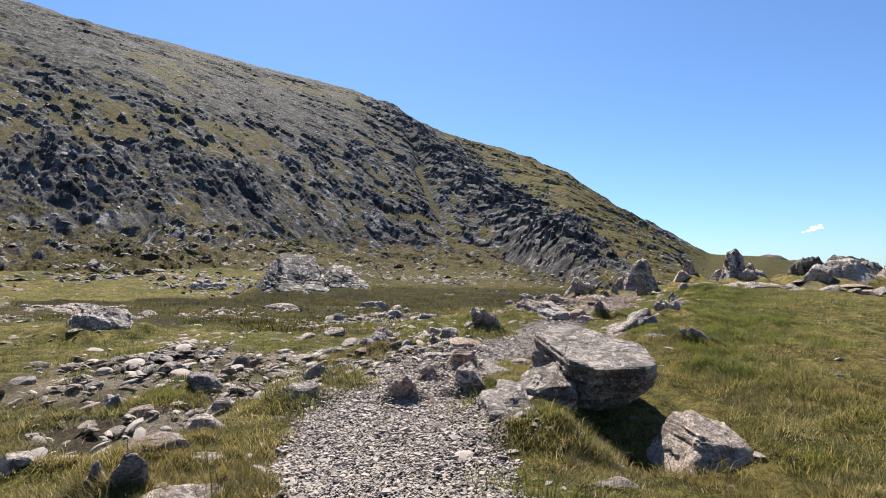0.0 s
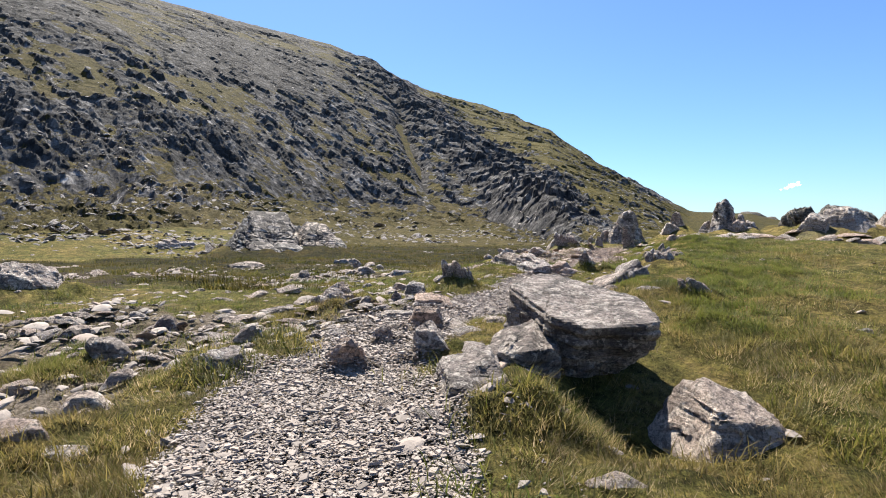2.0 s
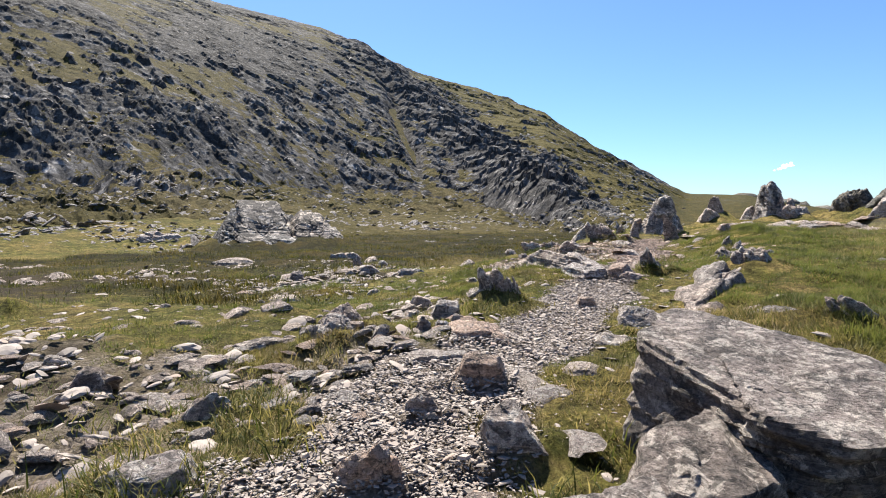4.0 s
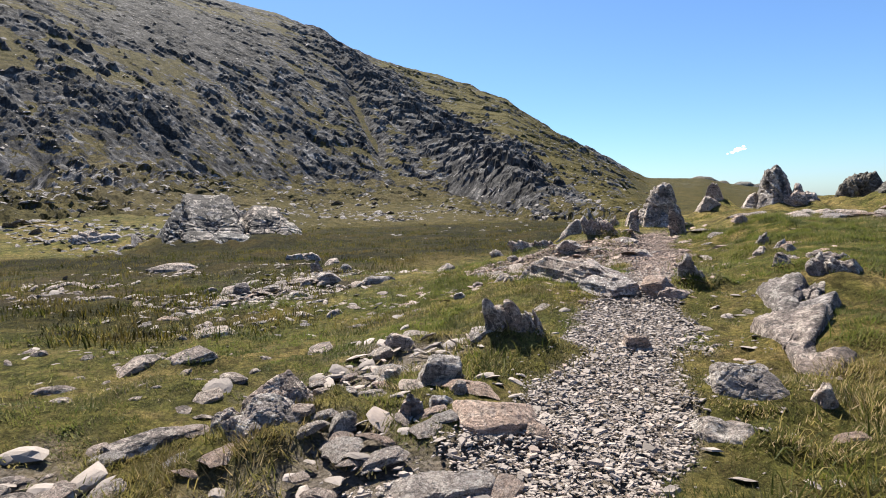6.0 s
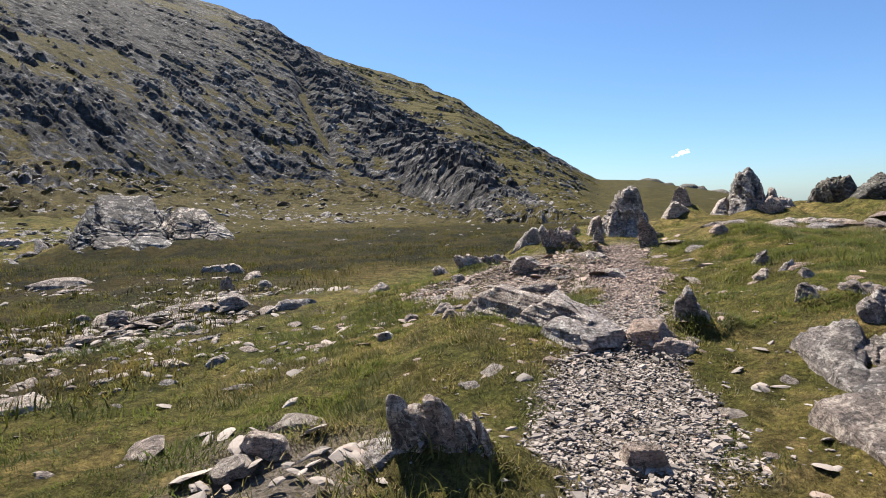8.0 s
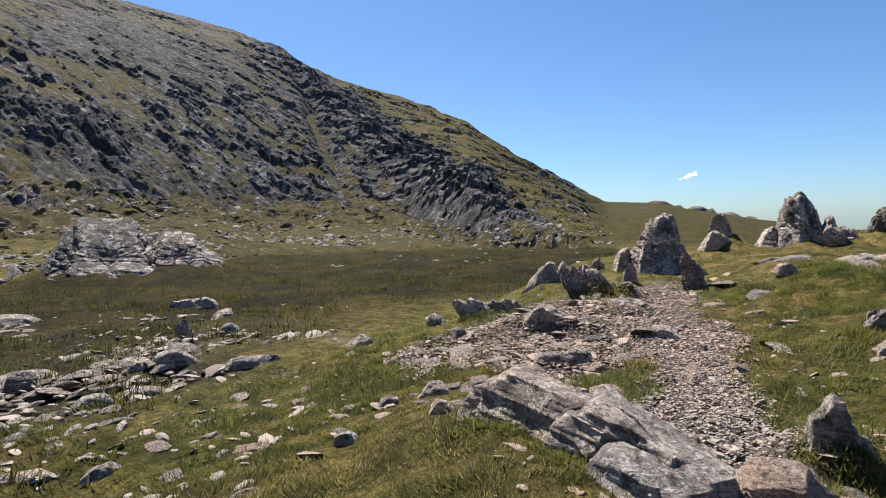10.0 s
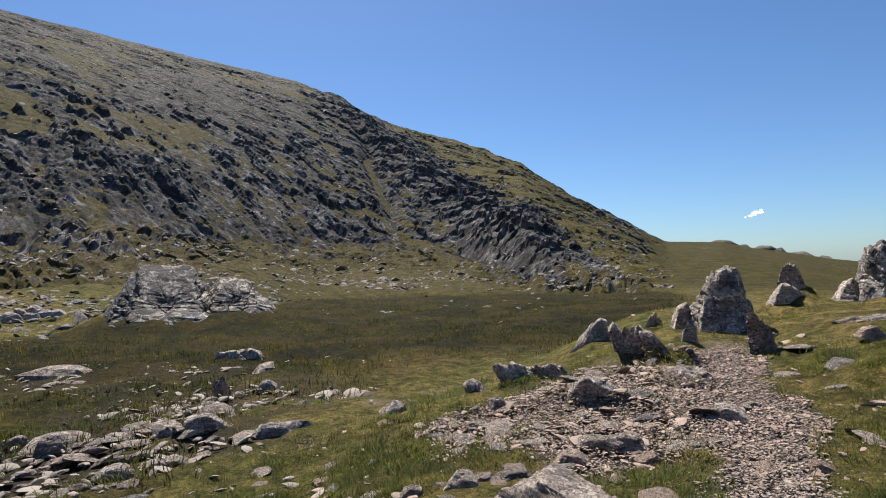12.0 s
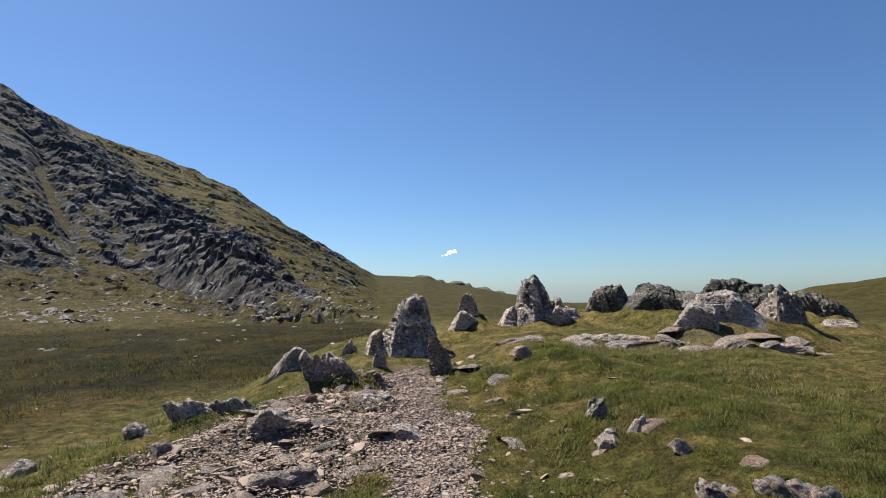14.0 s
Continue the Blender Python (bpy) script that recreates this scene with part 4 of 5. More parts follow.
rock("stone", -1.35, 20.04, 0.41, 0.29, 0.20, 11, 77, "b", ROCK_PALE, 12, 0, 4, "pale rounded stone by the bog")
rock("rock", -2.92, 24.19, 1.22, 0.72, 0.26, 14, 78, "o", ROCK, 0, 0, 5, "low grey rock rising from the bog")
rock("stone", -1.88, 15.98, 0.42, 0.29, 0.09, 22, 79, "s", ROCK, 12, 0, 4, "flat grey stone on the wet ground")
rock("stone", -1.59, 16.21, 0.33, 0.23, 0.06, 19, 80, "s", ROCK_PALE, 12, 0, 4, "flat tan stone on the wet ground")
rock("rock", -0.48, 17.17, 0.76, 0.44, 0.21, 9, 81, "s", ROCK, 12, 0, 5, "broken flat bedrock in the wet ground")
rock("stone", 5.29, 13.85, 0.23, 0.14, 0.19, -46, 82, "f", ROCK, 6, 20, 4, "thin dark stone leaning in the grass")
rock("stone", 4.96, 13.41, 0.20, 0.16, 0.10, -47, 83, "s", ROCK_PALE, 18, 0, 4, "whitish stone in the grass")
rock("stone", 4.91, 12.70, 0.20, 0.12, 0.11, -54, 84, "w", ROCK_PALE, 16, 14, 4, "pale spiky stone in the grass")
rock("rock", 4.51, 12.16, 0.29, 0.17, 0.13, -57, 85, "o", ROCK_PALE, 6, 10, 5, "pale ribbed rock breaking through turf")
rock("rock", 4.73, 11.82, 0.49, 0.24, 0.15, -63, 86, "o", ROCK, 6, 16, 5, "ribbed grey bedrock breaking through turf")
rock("stone", 6.76, 16.62, 0.39, 0.23, 0.20, -40, 87, "w", ROCK_PINK, 16, 6, 4, "tan rock on the grassy bank")
rock("stone", 5.22, 13.32, 0.21, 0.13, 0.12, -50, 88, "f", ROCK, 6, 20, 4, "thin grey stone in the grass")
rock("rock", 8.87, 16.90, 1.32, 0.51, 0.15, -48, 89, "o", ROCK_PALE, 12, 0, 5, "low pale ledge along the bank's crest")
rock("rock", 10.69, 15.10, 0.90, 0.44, 0.21, -62, 90, "s", ROCK_PINK, 12, -4, 5, "flat tawny ledge of bedrock")
rock("rock", 10.34, 16.49, 1.01, 0.69, 0.76, -55, 91, "w", ROCK_PALE, 16, 8, 5, "pale grey block of a large outcrop")
rock("rock", 11.13, 16.15, 1.49, 1.00, 0.93, -58, 92, "b", ROCK_PALE, 16, -8, 5, "largest pale crag of the outcrop")
rock("rock", 12.00, 15.85, 1.32, 0.89, 0.86, -62, 93, "c", ROCK, 4, 24, 5, "sloping ribbed face of the outcrop")
rock("rock", 14.73, 16.04, 1.06, 0.62, 0.34, -66, 94, "s", ROCK, 12, 0, 5, "low rocks at the outcrop's end")
rock("rock", 10.51, 16.11, 1.29, 0.63, 0.12, -57, 95, "o", ROCK_PALE, 12, 0, 5, "loose pale rocks below the outcrop")
rock("rock", -6.80, 11.66, 1.30, 1.12, 0.70, 31, 96, "c", ROCK, 20, 12, 5, "grey ribbed rock among the rubble")
rock("rock", -3.20, 4.73, 0.35, 0.24, 0.16, 36, 97, "s", ROCK_PALE, 12, 0, 5, "tan slab at the edge of the rubble")
rock("rock", -2.36, 5.04, 0.61, 0.36, 0.18, 27, 98, "s", ROCK_PINK, 12, -8, 5, "long tan slab lying in the grass")
rock("stone", -2.21, 5.73, 0.39, 0.27, 0.12, 22, 99, "s", ROCK_PALE, 12, -6, 4, "flat pale stone in the grass")
rock("stone", -1.82, 4.87, 0.32, 0.22, 0.04, 22, 100, "s", ROCK_PALE, 12, 4, 4, "flat pale stone by the gravel")
rock("rock", -2.25, 4.06, 0.22, 0.14, 0.30, 31, 101, "w", ROCK_PINK, 16, -10, 5, "brown angular rock at the path side")
rock("rock", -2.04, 4.06, 0.30, 0.18, 0.33, 29, 102, "w", ROCK_DARK, 16, 16, 5, "dark angular rock at the path side")
rock("stone", -2.76, 6.98, 0.40, 0.28, 0.19, 23, 103, "b", ROCK_DARK, 12, 0, 4, "dark boulder in the rubble")
rock("stone", -2.75, 8.12, 0.35, 0.24, 0.22, 20, 104, "b", ROCK_DARK, 12, 0, 4, "dark mossy stone in the rubble")
rock("stone", -2.31, 6.31, 0.29, 0.17, 0.11, 21, 105, "s", ROCK, 12, -12, 4, "tilted flat stone at the turf edge")
rock("rock", -1.66, 3.92, 0.64, 0.37, 0.11, 28, 106, "w", ROCK, 16, -6, 5, "grey wedge-shaped rock at the path side")
rock("stone", -3.54, 6.49, 0.24, 0.17, 0.15, 30, 107, "b", ROCK_DARK, 12, 0, 4, "dark stone in wet peat")
rock("stone", -1.56, 7.37, 0.32, 0.13, 0.15, 13, 108, "f", ROCK, 0, 20, 4, "thin tilted stone in the turf")
rock("rock", 3.58, 8.50, 0.45, 0.22, 0.23, -23, 109, "o", ROCK, 0, 24, 5, "narrow tilted rock in the grass")
rock("rock", -14.13, 35.32, 2.86, 1.40, 0.72, 31, 111, "o", ROCK, 0, 6, 5, "low grey rocks at the bog's edge")
rock("rock", 12.54, 20.19, 1.88, 1.09, 1.02, -48, 112, "c", ROCK_DARK_SHADED, 0, -8, 5, "dark craggy knoll with grass at its foot")
rock("rock", 14.40, 19.96, 2.13, 1.24, 1.12, -53, 113, "c", ROCK_DARK_SHADED, 0, 0, 5, "dark rocks behind the pale outcrop")
rock("rock", 14.98, 18.56, 2.77, 1.59, 1.31, -58, 114, "c", ROCK_DARK_SHADED, 0, 8, 5, "dark rocky crest behind the pale outcrop")
rock("rock", 13.01, 18.71, 2.72, 1.56, 0.91, -54, 115, "c", ROCK_DARK_SHADED, 12, 4, 6, "long dark rocky crest behind the pale outcrop")
rock("rock", 15.04, 17.62, 1.97, 1.14, 1.12, -61, 116, "c", ROCK_DARK_SHADED, 12, -4, 5, "dark rocky shoulder behind the pale outcrop")
rock("rock", 15.89, 17.10, 2.11, 1.41, 1.03, -64, 117, "c", ROCK_DARK_SHADED, 12, 6, 5, "rounded dark crag at the outcrop's end")


# ---- the land ----
def grid_mesh(name, X, Y, Z, wrap):
    rows, cols = X.shape
    me = bpy.data.meshes.new(name)
    co = np.stack((X, Y, Z), -1).reshape(-1, 3)
    i, j = np.meshgrid(np.arange(rows - 1), np.arange(cols if wrap else cols - 1), indexing="ij")
    a = i * cols + j
    b = i * cols + (j + 1) % cols
    quads = np.stack((a, b, b + cols, a + cols), -1).reshape(-1, 4)
    me.vertices.add(len(co))
    me.vertices.foreach_set("co", co.ravel())
    me.loops.add(quads.size)
    me.loops.foreach_set("vertex_index", quads.ravel().astype(np.int32))
    me.polygons.add(len(quads))
    me.polygons.foreach_set("loop_start", np.arange(0, quads.size, 4, dtype=np.int32))
    me.update(calc_edges=True)
    me.polygons.foreach_set("use_smooth", np.ones(len(quads), bool))
    return me


def add_cover(me, r, g, b, peat=None):
    at = me.attributes.new("cover", "FLOAT_COLOR", "POINT")
    at.data.foreach_set("color", np.stack((r, g, b, np.ones_like(r)), -1).ravel().astype(np.float32))
    if peat is not None:
        me.attributes.new("peat", "FLOAT", "POINT").data.foreach_set("value", peat.ravel().astype(np.float32))


def path_mask(x, y):
    u = np.abs(x - path_x(y))
    w = np.interp(y, (0, 4, 6, 8, 9.5, 11, 13, 15, 17.5), (1.1, 1.0, 0.75, 0.62, 0.55, 0.42, 0.45, 0.45, 0.35))
    w = w + 0.22 * fbm2(x * 1.7, y * 1.7, 3, 61)
    return smooth(0.12, -0.12, u - w) * smooth(18.6, 17.6, y)


def blot(x, y, cx, cy, ax, ay, seed=70):
    return smooth(1.0, 0.6, np.hypot((x - cx) / ax, (y - cy) / ay) + 0.35 * fbm2(x * 1.3, y * 1.3, 3, seed))


def stony_mask(x, y):
    """Where turf gives way to loose stones: the rubble left of the path, its worn edges and the ledge beyond."""
    return np.maximum.reduce([blot(x, y, -3.6, 8.2, 2.0, 2.2), blot(x, y, -3.0, 5.8, 1.0, 1.0), blot(x, y, -0.4, 10.4, 1.1, 1.2), blot(x, y, 2.9, 15.6, 1.55, 1.6), blot(x, y, -0.6, 8.4, 0.9, 1.1),
                             blot(x, y, -3.2, 16.5, 2.6, 1.6), blot(x, y, -1.2, 19.5, 2.8, 1.2), 0.3 * blot(x, y, 9.5, 16.2, 2.2, 0.9)])


def bog_mask(x, y):
    r, az = polar(x, y)
    edge = smooth(17.5, 24.5, y + 0.35 * (x + 2) * (x > -2) * -1 + 1.5 * fbm2(x / 4, y / 4, 3, 81))
    wet = 0.75 * smooth(11.5, 14.5, y + 0.8 * fbm2(x / 2, y / 2, 3, 83)) * smooth(-0.8, -2.6, x)
    edge = np.maximum(edge, wet)
    return edge * smooth(1.0, 0.9, r / (lerp_az(az, 1) * (1 + 0.1 * fbm2(az / 4, r / 20, 2, 82)))) * smooth(32, 24, az) * smooth(-70, -60, az)


NR = 310
az1 = np.concatenate((np.linspace(-60, 84, 420, endpoint=False), np.linspace(84, 300, 80, endpoint=False)))
rr = np.concatenate(([0.02], np.geomspace(0.35, 3800, NR)))
AZ, RR = np.meshgrid(np.radians(az1), rr)
GX, GY = 0.6 + RR * np.sin(AZ), 4.5 + RR * np.cos(AZ)
GR, GA = polar(GX, GY)
GZ = ground_z(GX, GY, True, True)
behind_hill = smooth(40, 46, GR) * smooth(24, 22, GA) * smooth(-62, -58, GA)
GZ = GZ - 2.5 * behind_hill - smooth(480, 900, GR) * 60
PM, SM, BM = path_mask(GX, GY), stony_mask(GX, GY), bog_mask(GX, GY)
GZ = GZ - 0.04 * PM - 0.06 * SM * (1 - PM)
ground_me = grid_mesh("ground", GX, GY, GZ, True)
far_rock = smooth(60, 200, GR) * 0.25
PEAT = np.maximum(smooth(-1.6, -2.4, GX) * smooth(11.5, 9.5, GY), smooth(0.6, -0.6, GX) * smooth(12.5, 14, GY)) * np.clip(SM * 0.9 * (1 - PM) * smooth(-0.4, 0.3, fbm2(GX * 1.1, GY * 1.1, 3, 91)), 0, 1)
PEAT = np.maximum(PEAT, 0.75 * smooth(0.05, 0.35, fbm2(GX / 1.6, GY / 1.1, 4, 93)) * smooth(0.5, -1.0, GX) * smooth(11, 13, GY) * smooth(26, 19, GY))
add_cover(ground_me, np.clip(far_rock, 0, 1).ravel(), np.maximum(BM, 0.8 * smooth(17, 60, GR)).ravel(), np.maximum(PM, 0.85 * SM * (1 - PEAT) * (1 - 0.8 * smooth(0.6, -0.6, GX) * smooth(12, 14, GY))).ravel(), PEAT)
ground_me.materials.append(GROUND)
ground = tagged(new("ground", ground_me), "rough moorland turf with a gravel path and boggy hollow", "ground", kind="structure")

az2 = np.linspace(-58, 29.5, 480)
r2 = np.geomspace(38, 335, 600)
A2, R2 = np.meshgrid(az2, r2)
HX, HY = HUB[0] + R2 * np.sin(np.radians(A2)), HUB[1] + R2 * np.cos(np.radians(A2))
cz, on, shelf, smoothness, green, spur, gully, bare = crags(HX, HY, R2, A2)
crest = np.exp(-((R2 / lerp_az(A2, 4) - 1.0) / 0.035) ** 2) * smooth(-12, -8, A2) * smooth(24, 20, A2)
HZ = ground_z(HX, HY) + crest * 1.5 * np.clip(fbm2(A2 / 2.0, R2 / 9, 4, 99, 0.55) - 0.15, 0, 2) + cz * (0.3 + 0.7 * smooth(1.0, 0.9, R2 / lerp_az(A2, 4))) * smooth(1.12, 1.02, R2 / lerp_az(A2, 4)) - 0.5 * smooth(42, 38, R2) - 3.5 * smooth(24.0, 27.0, A2 + 1.3 * fbm2(R2 / 14, A2 * 0, 3, 97))
gr, ga = np.gradient(HZ, axis=0) / np.gradient(R2, axis=0), np.gradient(HZ, axis=1) / (R2 * np.radians(az2[1] - az2[0]))
steep = np.hypot(gr, ga)
rocky = on * (0.22 + 0.42 * bare + 0.3 * smooth(0.45, 0.9, steep) + 0.6 * gully) * (1 - 0.4 * green) + 0.3 * spur + shelf * (0.1 + 0.5 * smooth(0.35, 0.8, steep))
rocky = rocky + 0.7 * np.exp(-((A2 - 21.6) / 1.8) ** 2 - ((R2 - 262) / 26) ** 2)
scree = on * np.maximum(gully * 1.3, smoothness * (0.8 + 0.5 * fbm2(A2 / 9, R2 / 40, 3, 95)))
hill_me = grid_mesh("hillside", HX, HY, HZ, False)
hill_me.polygons.foreach_set("use_smooth", np.zeros(len(hill_me.polygons), bool))
add_cover(hill_me, np.clip(rocky, 0, 1).ravel(), np.clip(scree, 0, 1).ravel(), np.clip(green, 0, 1).ravel())
hill_me.materials.append(HILL)
hillside = tagged(new("hillside", hill_me), "steep craggy mountainside of dark rock, grey scree and dry grass", "hillside", kind="structure")


for k, (a, w, h) in enumerate(((27.6, 20, 3.2), (29.3, 16, 3.5), (30.4, 26, 4.5), (31.6, 14, 3.0), (33.0, 22, 4.5), (34.1, 18, 4.0), (35.8, 24, 3.5), (37.4, 16, 2.5))):
    knoll = rock("crag", HUB[0] + 415 * math.sin(radians(a)), HUB[1] + 415 * math.cos(radians(a)), w * 0.8, 14, h * 1.5, -a, 900 + k, "b", ROCK_DARK_SHADED, 0, 0, 3, "dark rocky knoll on the distant grassy ridge")
    knoll.matrix_world = Matrix.Translation((0, 0, -0.75 * h)) @ knoll.matrix_world


# ---- loose stones ----
def jitter_points(rng, count, x0, x1, y0, y1, keep):
    pts = np.stack((rng.uniform(x0, x1, count), rng.uniform(y0, y1, count)), -1)
    return pts[rng.uniform(0, 1, count) < keep(pts[:, 0], pts[:, 1])]


rng = np.random.RandomState(4)
STONES = []
for k in range(10):
    kind = "swsbsw"[k % 6]
    p, tris = rock_shape(500 + k, kind, 3, (1.0, rng.uniform(0.55, 0.85), rng.uniform(0.26, 0.42)), rng.uniform(-8, 8), rng.uniform(-12, 12))
    STONES.append((p - (p.max(0) + p.min(0)) / 2, tris))
stone_meshes = [[tri_mesh("stone", p, t, m) for p, t in STONES] for m in (ROCK, ROCK_PALE, ROCK_DARK, ROCK_PINK)]


def stones_where(x, y):
    u = np.abs(x - path_x(y))
    edge = 0.55 * smooth(1.7, 0.8, u) * smooth(0.4, 0.6, u) * (y < 18)
    return np.clip(stony_mask(x, y) + 0.6 * blot(x, y, -1.7, 14.9, 2.6, 2.6, 74) + edge + (0.10 + 0.3 * smooth(0, -2, x) * smooth(7, 10, y)) * smooth(0.0, 0.5, fbm2(x * 0.6, y * 0.6, 3, 215)), 0.005, 1)


spots = jitter_points(rng, 1500, -6, 6.5, 3.0, 19.0, stones_where)[:300]
for x, y in spots:
    size = rng.choice((0.09, 0.12, 0.16, 0.21, 0.27), p=(0.28, 0.3, 0.22, 0.14, 0.06)) * rng.uniform(0.8, 1.2)
    mat = rng.choice(4, p=(0.25, 0.25, 0.1, 0.4) if y > 10.5 and x > 0 else (0.42, 0.28, 0.2, 0.1))
    ob = new("stone", stone_meshes[mat][rng.randint(10)])
    ob.matrix_world = pose(x, y, float(ground_z(np.array([x]), np.array([y]), True, True)[0]) - size * 0.07, rng.uniform(-9, 9), rng.uniform(-9, 9), rng.uniform(0, 360)) @ Matrix.Scale(size, 4)
    tagged(ob, ("grey angular loose stone lying on the ground", "pale flat loose stone lying on the ground", "dark angular loose stone lying on the ground", "pinkish worn loose stone lying on the ground")[mat], "stone", group="loose stones")


# broken pale stones along the foot of the outcrop on the bank
for k in range(34):
    u = rng.uniform(0, 1)
    x, y, size = 7.6 + 3.6 * u + rng.normal(0, 0.25), 17.6 - 2.7 * u + rng.normal(0, 0.25), rng.uniform(0.14, 0.42)
    ob = new("stone", stone_meshes[rng.choice((0, 1, 1, 3))][rng.randint(10)])
    ob.matrix_world = pose(x, y, float(ground_z(np.array([x]), np.array([y]), True, True)[0]) - size * 0.03, rng.uniform(-9, 9), rng.uniform(-16, 6), rng.uniform(-70, 0)) @ Matrix.Scale(size, 4)
    tagged(ob, "pale broken stone below the outcrop on the bank", "stone", group="stones below the outcrop")
# flat slabs and flags set in the worn ground beside the path
spots = jitter_points(rng, 900, -2.4, 3.4, 6.2, 17.5, lambda x, y: np.clip(np.maximum(blot(x, y, -0.7, 8.7, 1.3, 1.9, 71), 0.7 * blot(x, y, 2.3, 15.2, 1.8, 1.9, 72)) + 0.03, 0, 1) * (1 - 0.8 * path_mask(x, y)))[:170]
for x, y in spots:
    size = rng.choice((0.11, 0.15, 0.21, 0.30), p=(0.34, 0.34, 0.22, 0.10)) * rng.uniform(0.85, 1.2)
    mat = rng.choice(4, p=(0.3, 0.34, 0.08, 0.28))
    ob = new("flat_stone", stone_meshes[mat][rng.choice((0, 2, 4, 6, 8))])
    ob.matrix_world = pose(x, y, float(ground_z(np.array([x]), np.array([y]), True, True)[0]) - size * 0.03, rng.uniform(-7, 7), rng.uniform(-14, 4), rng.uniform(-50, 30)) @ Matrix.Diagonal((size, size, size * 0.9, 1))
    tagged(ob, ("flat grey stone of schist set in worn ground", "flat pale stone of schist set in worn ground", "flat dark stone of schist set in worn ground", "flat pinkish worn stone set in the ground")[mat], "stone", group="flat slabs in the worn ground")


def scatter_stones(name, pts, sizes, level, mat, label, sink=0.1, tilt=0.35, shapes=12, flat=1.0):
    """Many stones as one heap of stuff."""
    base = []
    for k in range(shapes):
        p, tris = rock_shape(700 + k, "swwsbw"[k % 6], level, (1.0, 0.45 + 0.05 * (k % 6), 0.18 + 0.06 * (k % 5)), 4 * (k % 3), 5 * (k % 4))
        base.append(((p - (p.max(0) + p.min(0)) / 2), tris))
    cos, tri, at = [], [], 0
    z = ground_z(pts[:, 0], pts[:, 1], True, True)
    r, az = polar(pts[:, 0], pts[:, 1])
    if (r > 38).any():
        z = z + np.where(r > 38, crags(pts[:, 0], pts[:, 1], r, az)[0], 0)
    g = np.random.RandomState(len(pts))
    yaw, tx, ty = g.uniform(0, 6.283, len(pts)), g.normal(0, tilt, len(pts)), g.normal(0, tilt, len(pts))
    for k, (x, y) in enumerate(pts):
        p, t = base[k % shapes]
        q = p * sizes[k] * np.array((1.0, 1.0, flat))
        c, s = math.cos(yaw[k]), math.sin(yaw[k])
        zz = q[:, 2] + q[:, 0] * tx[k] + q[:, 1] * ty[k]
        cos.append(np.stack((x + c * q[:, 0] - s * q[:, 1], y + s * q[:, 0] + c * q[:, 1], z[k] + zz + sizes[k] * (0.12 - sink)), -1))
        tri.append(t + at)
        at += len(p)
    return tagged(new(name, tri_mesh(name, np.concatenate(cos), np.concatenate(tri), mat)), label, name, kind="stuff")


pts = jitter_points(rng, 13000, -9, 8, 2.0, 24.0, lambda x, y: np.clip(stones_where(x, y) * 0.7, 0.008, 1))
sizes = rng.choice((0.05, 0.08, 0.11, 0.16), len(pts), p=(0.35, 0.35, 0.22, 0.08)) * rng.uniform(0.7, 1.3, len(pts)) * np.interp(np.abs(pts[:, 0] - path_x(pts[:, 1])), (0.3, 1.2), (0.5, 1.0))
pink = (pts[:, 1] > 11.5) & (pts[:, 0] > 0.3)
scatter_stones("rubble", pts[~pink], sizes[~pink], 2, CHIPS, "small grey angular stones strewn beside the path", 0.13, 0.22, 12, 0.75)
scatter_stones("rubble", pts[pink], sizes[pink], 2, CHIPS_PINK, "small pinkish angular stones strewn over the ledge", 0.13, 0.22, 12, 0.6)

def chips(name, pts, sizes, mat, label):
    """Flat slivers of slate, each with four uneven sides, a worn top and a bevelled rim."""
    g = np.random.RandomState(77)
    n = len(pts)
    z = ground_z(pts[:, 0], pts[:, 1], True, True)
    yaw = g.uniform(0, 6.283, n)
    ang = yaw[:, None] + np.array((0, 1.57, 3.14, 4.71)) + g.uniform(-0.5, 0.5, (n, 4))
    rad = sizes[:, None] * g.uniform(0.55, 1.15, (n, 4))
    px, py = np.cos(ang) * rad, np.sin(ang) * rad
    along = np.cos(yaw)[:, None] * px + np.sin(yaw)[:, None] * py
    stretch = g.uniform(0.1, 0.8, n)[:, None] * along
    px, py = px + np.cos(yaw)[:, None] * stretch, py + np.sin(yaw)[:, None] * stretch
    tx, ty = g.normal(0, 0.2, n)[:, None], g.normal(0, 0.2, n)[:, None]
    tilt = tx * px + ty * py
    thick = (sizes * g.uniform(0.12, 0.4, n))[:, None]
    base = (z + sizes * g.uniform(0.0, 0.35, n))[:, None]
    low = np.stack((pts[:, :1] + px, pts[:, 1:] + py, base - 0.5 * thick + tilt), -1)
    high = np.stack((pts[:, :1] + 0.76 * px, pts[:, 1:] + 0.76 * py, base + thick * g.uniform(0.4, 0.7, (n, 4)) + 0.76 * tilt), -1)
    co = np.concatenate((low, high), 1).reshape(-1, 3)
    one = np.array([(k, (k + 1) % 4, 4 + (k + 1) % 4) for k in range(4)] + [(k, 4 + (k + 1) % 4, 4 + k) for k in range(4)] + [(4, 5, 6), (4, 6, 7)])
    tris = (np.arange(n)[:, None, None] * 8 + one).reshape(-1, 3)
    return tagged(new(name, tri_mesh(name, co, tris, mat)), label, name, kind="stuff")


n = 125000
yy = 2.6 + 15.4 * rng.uniform(0, 1, n) ** 1.6 + rng.normal(0, 0.4, n)
xx = path_x(yy) + rng.uniform(-1.4, 1.4, n)
ok = rng.uniform(0, 1, n) < path_mask(xx, yy) * 0.9 + 0.02
ledge = jitter_points(rng, 36000, -0.2, 4.6, 13.2, 17.6, lambda x, y: 0.9 * stony_mask(x, y) * (1 - path_mask(x, y)))
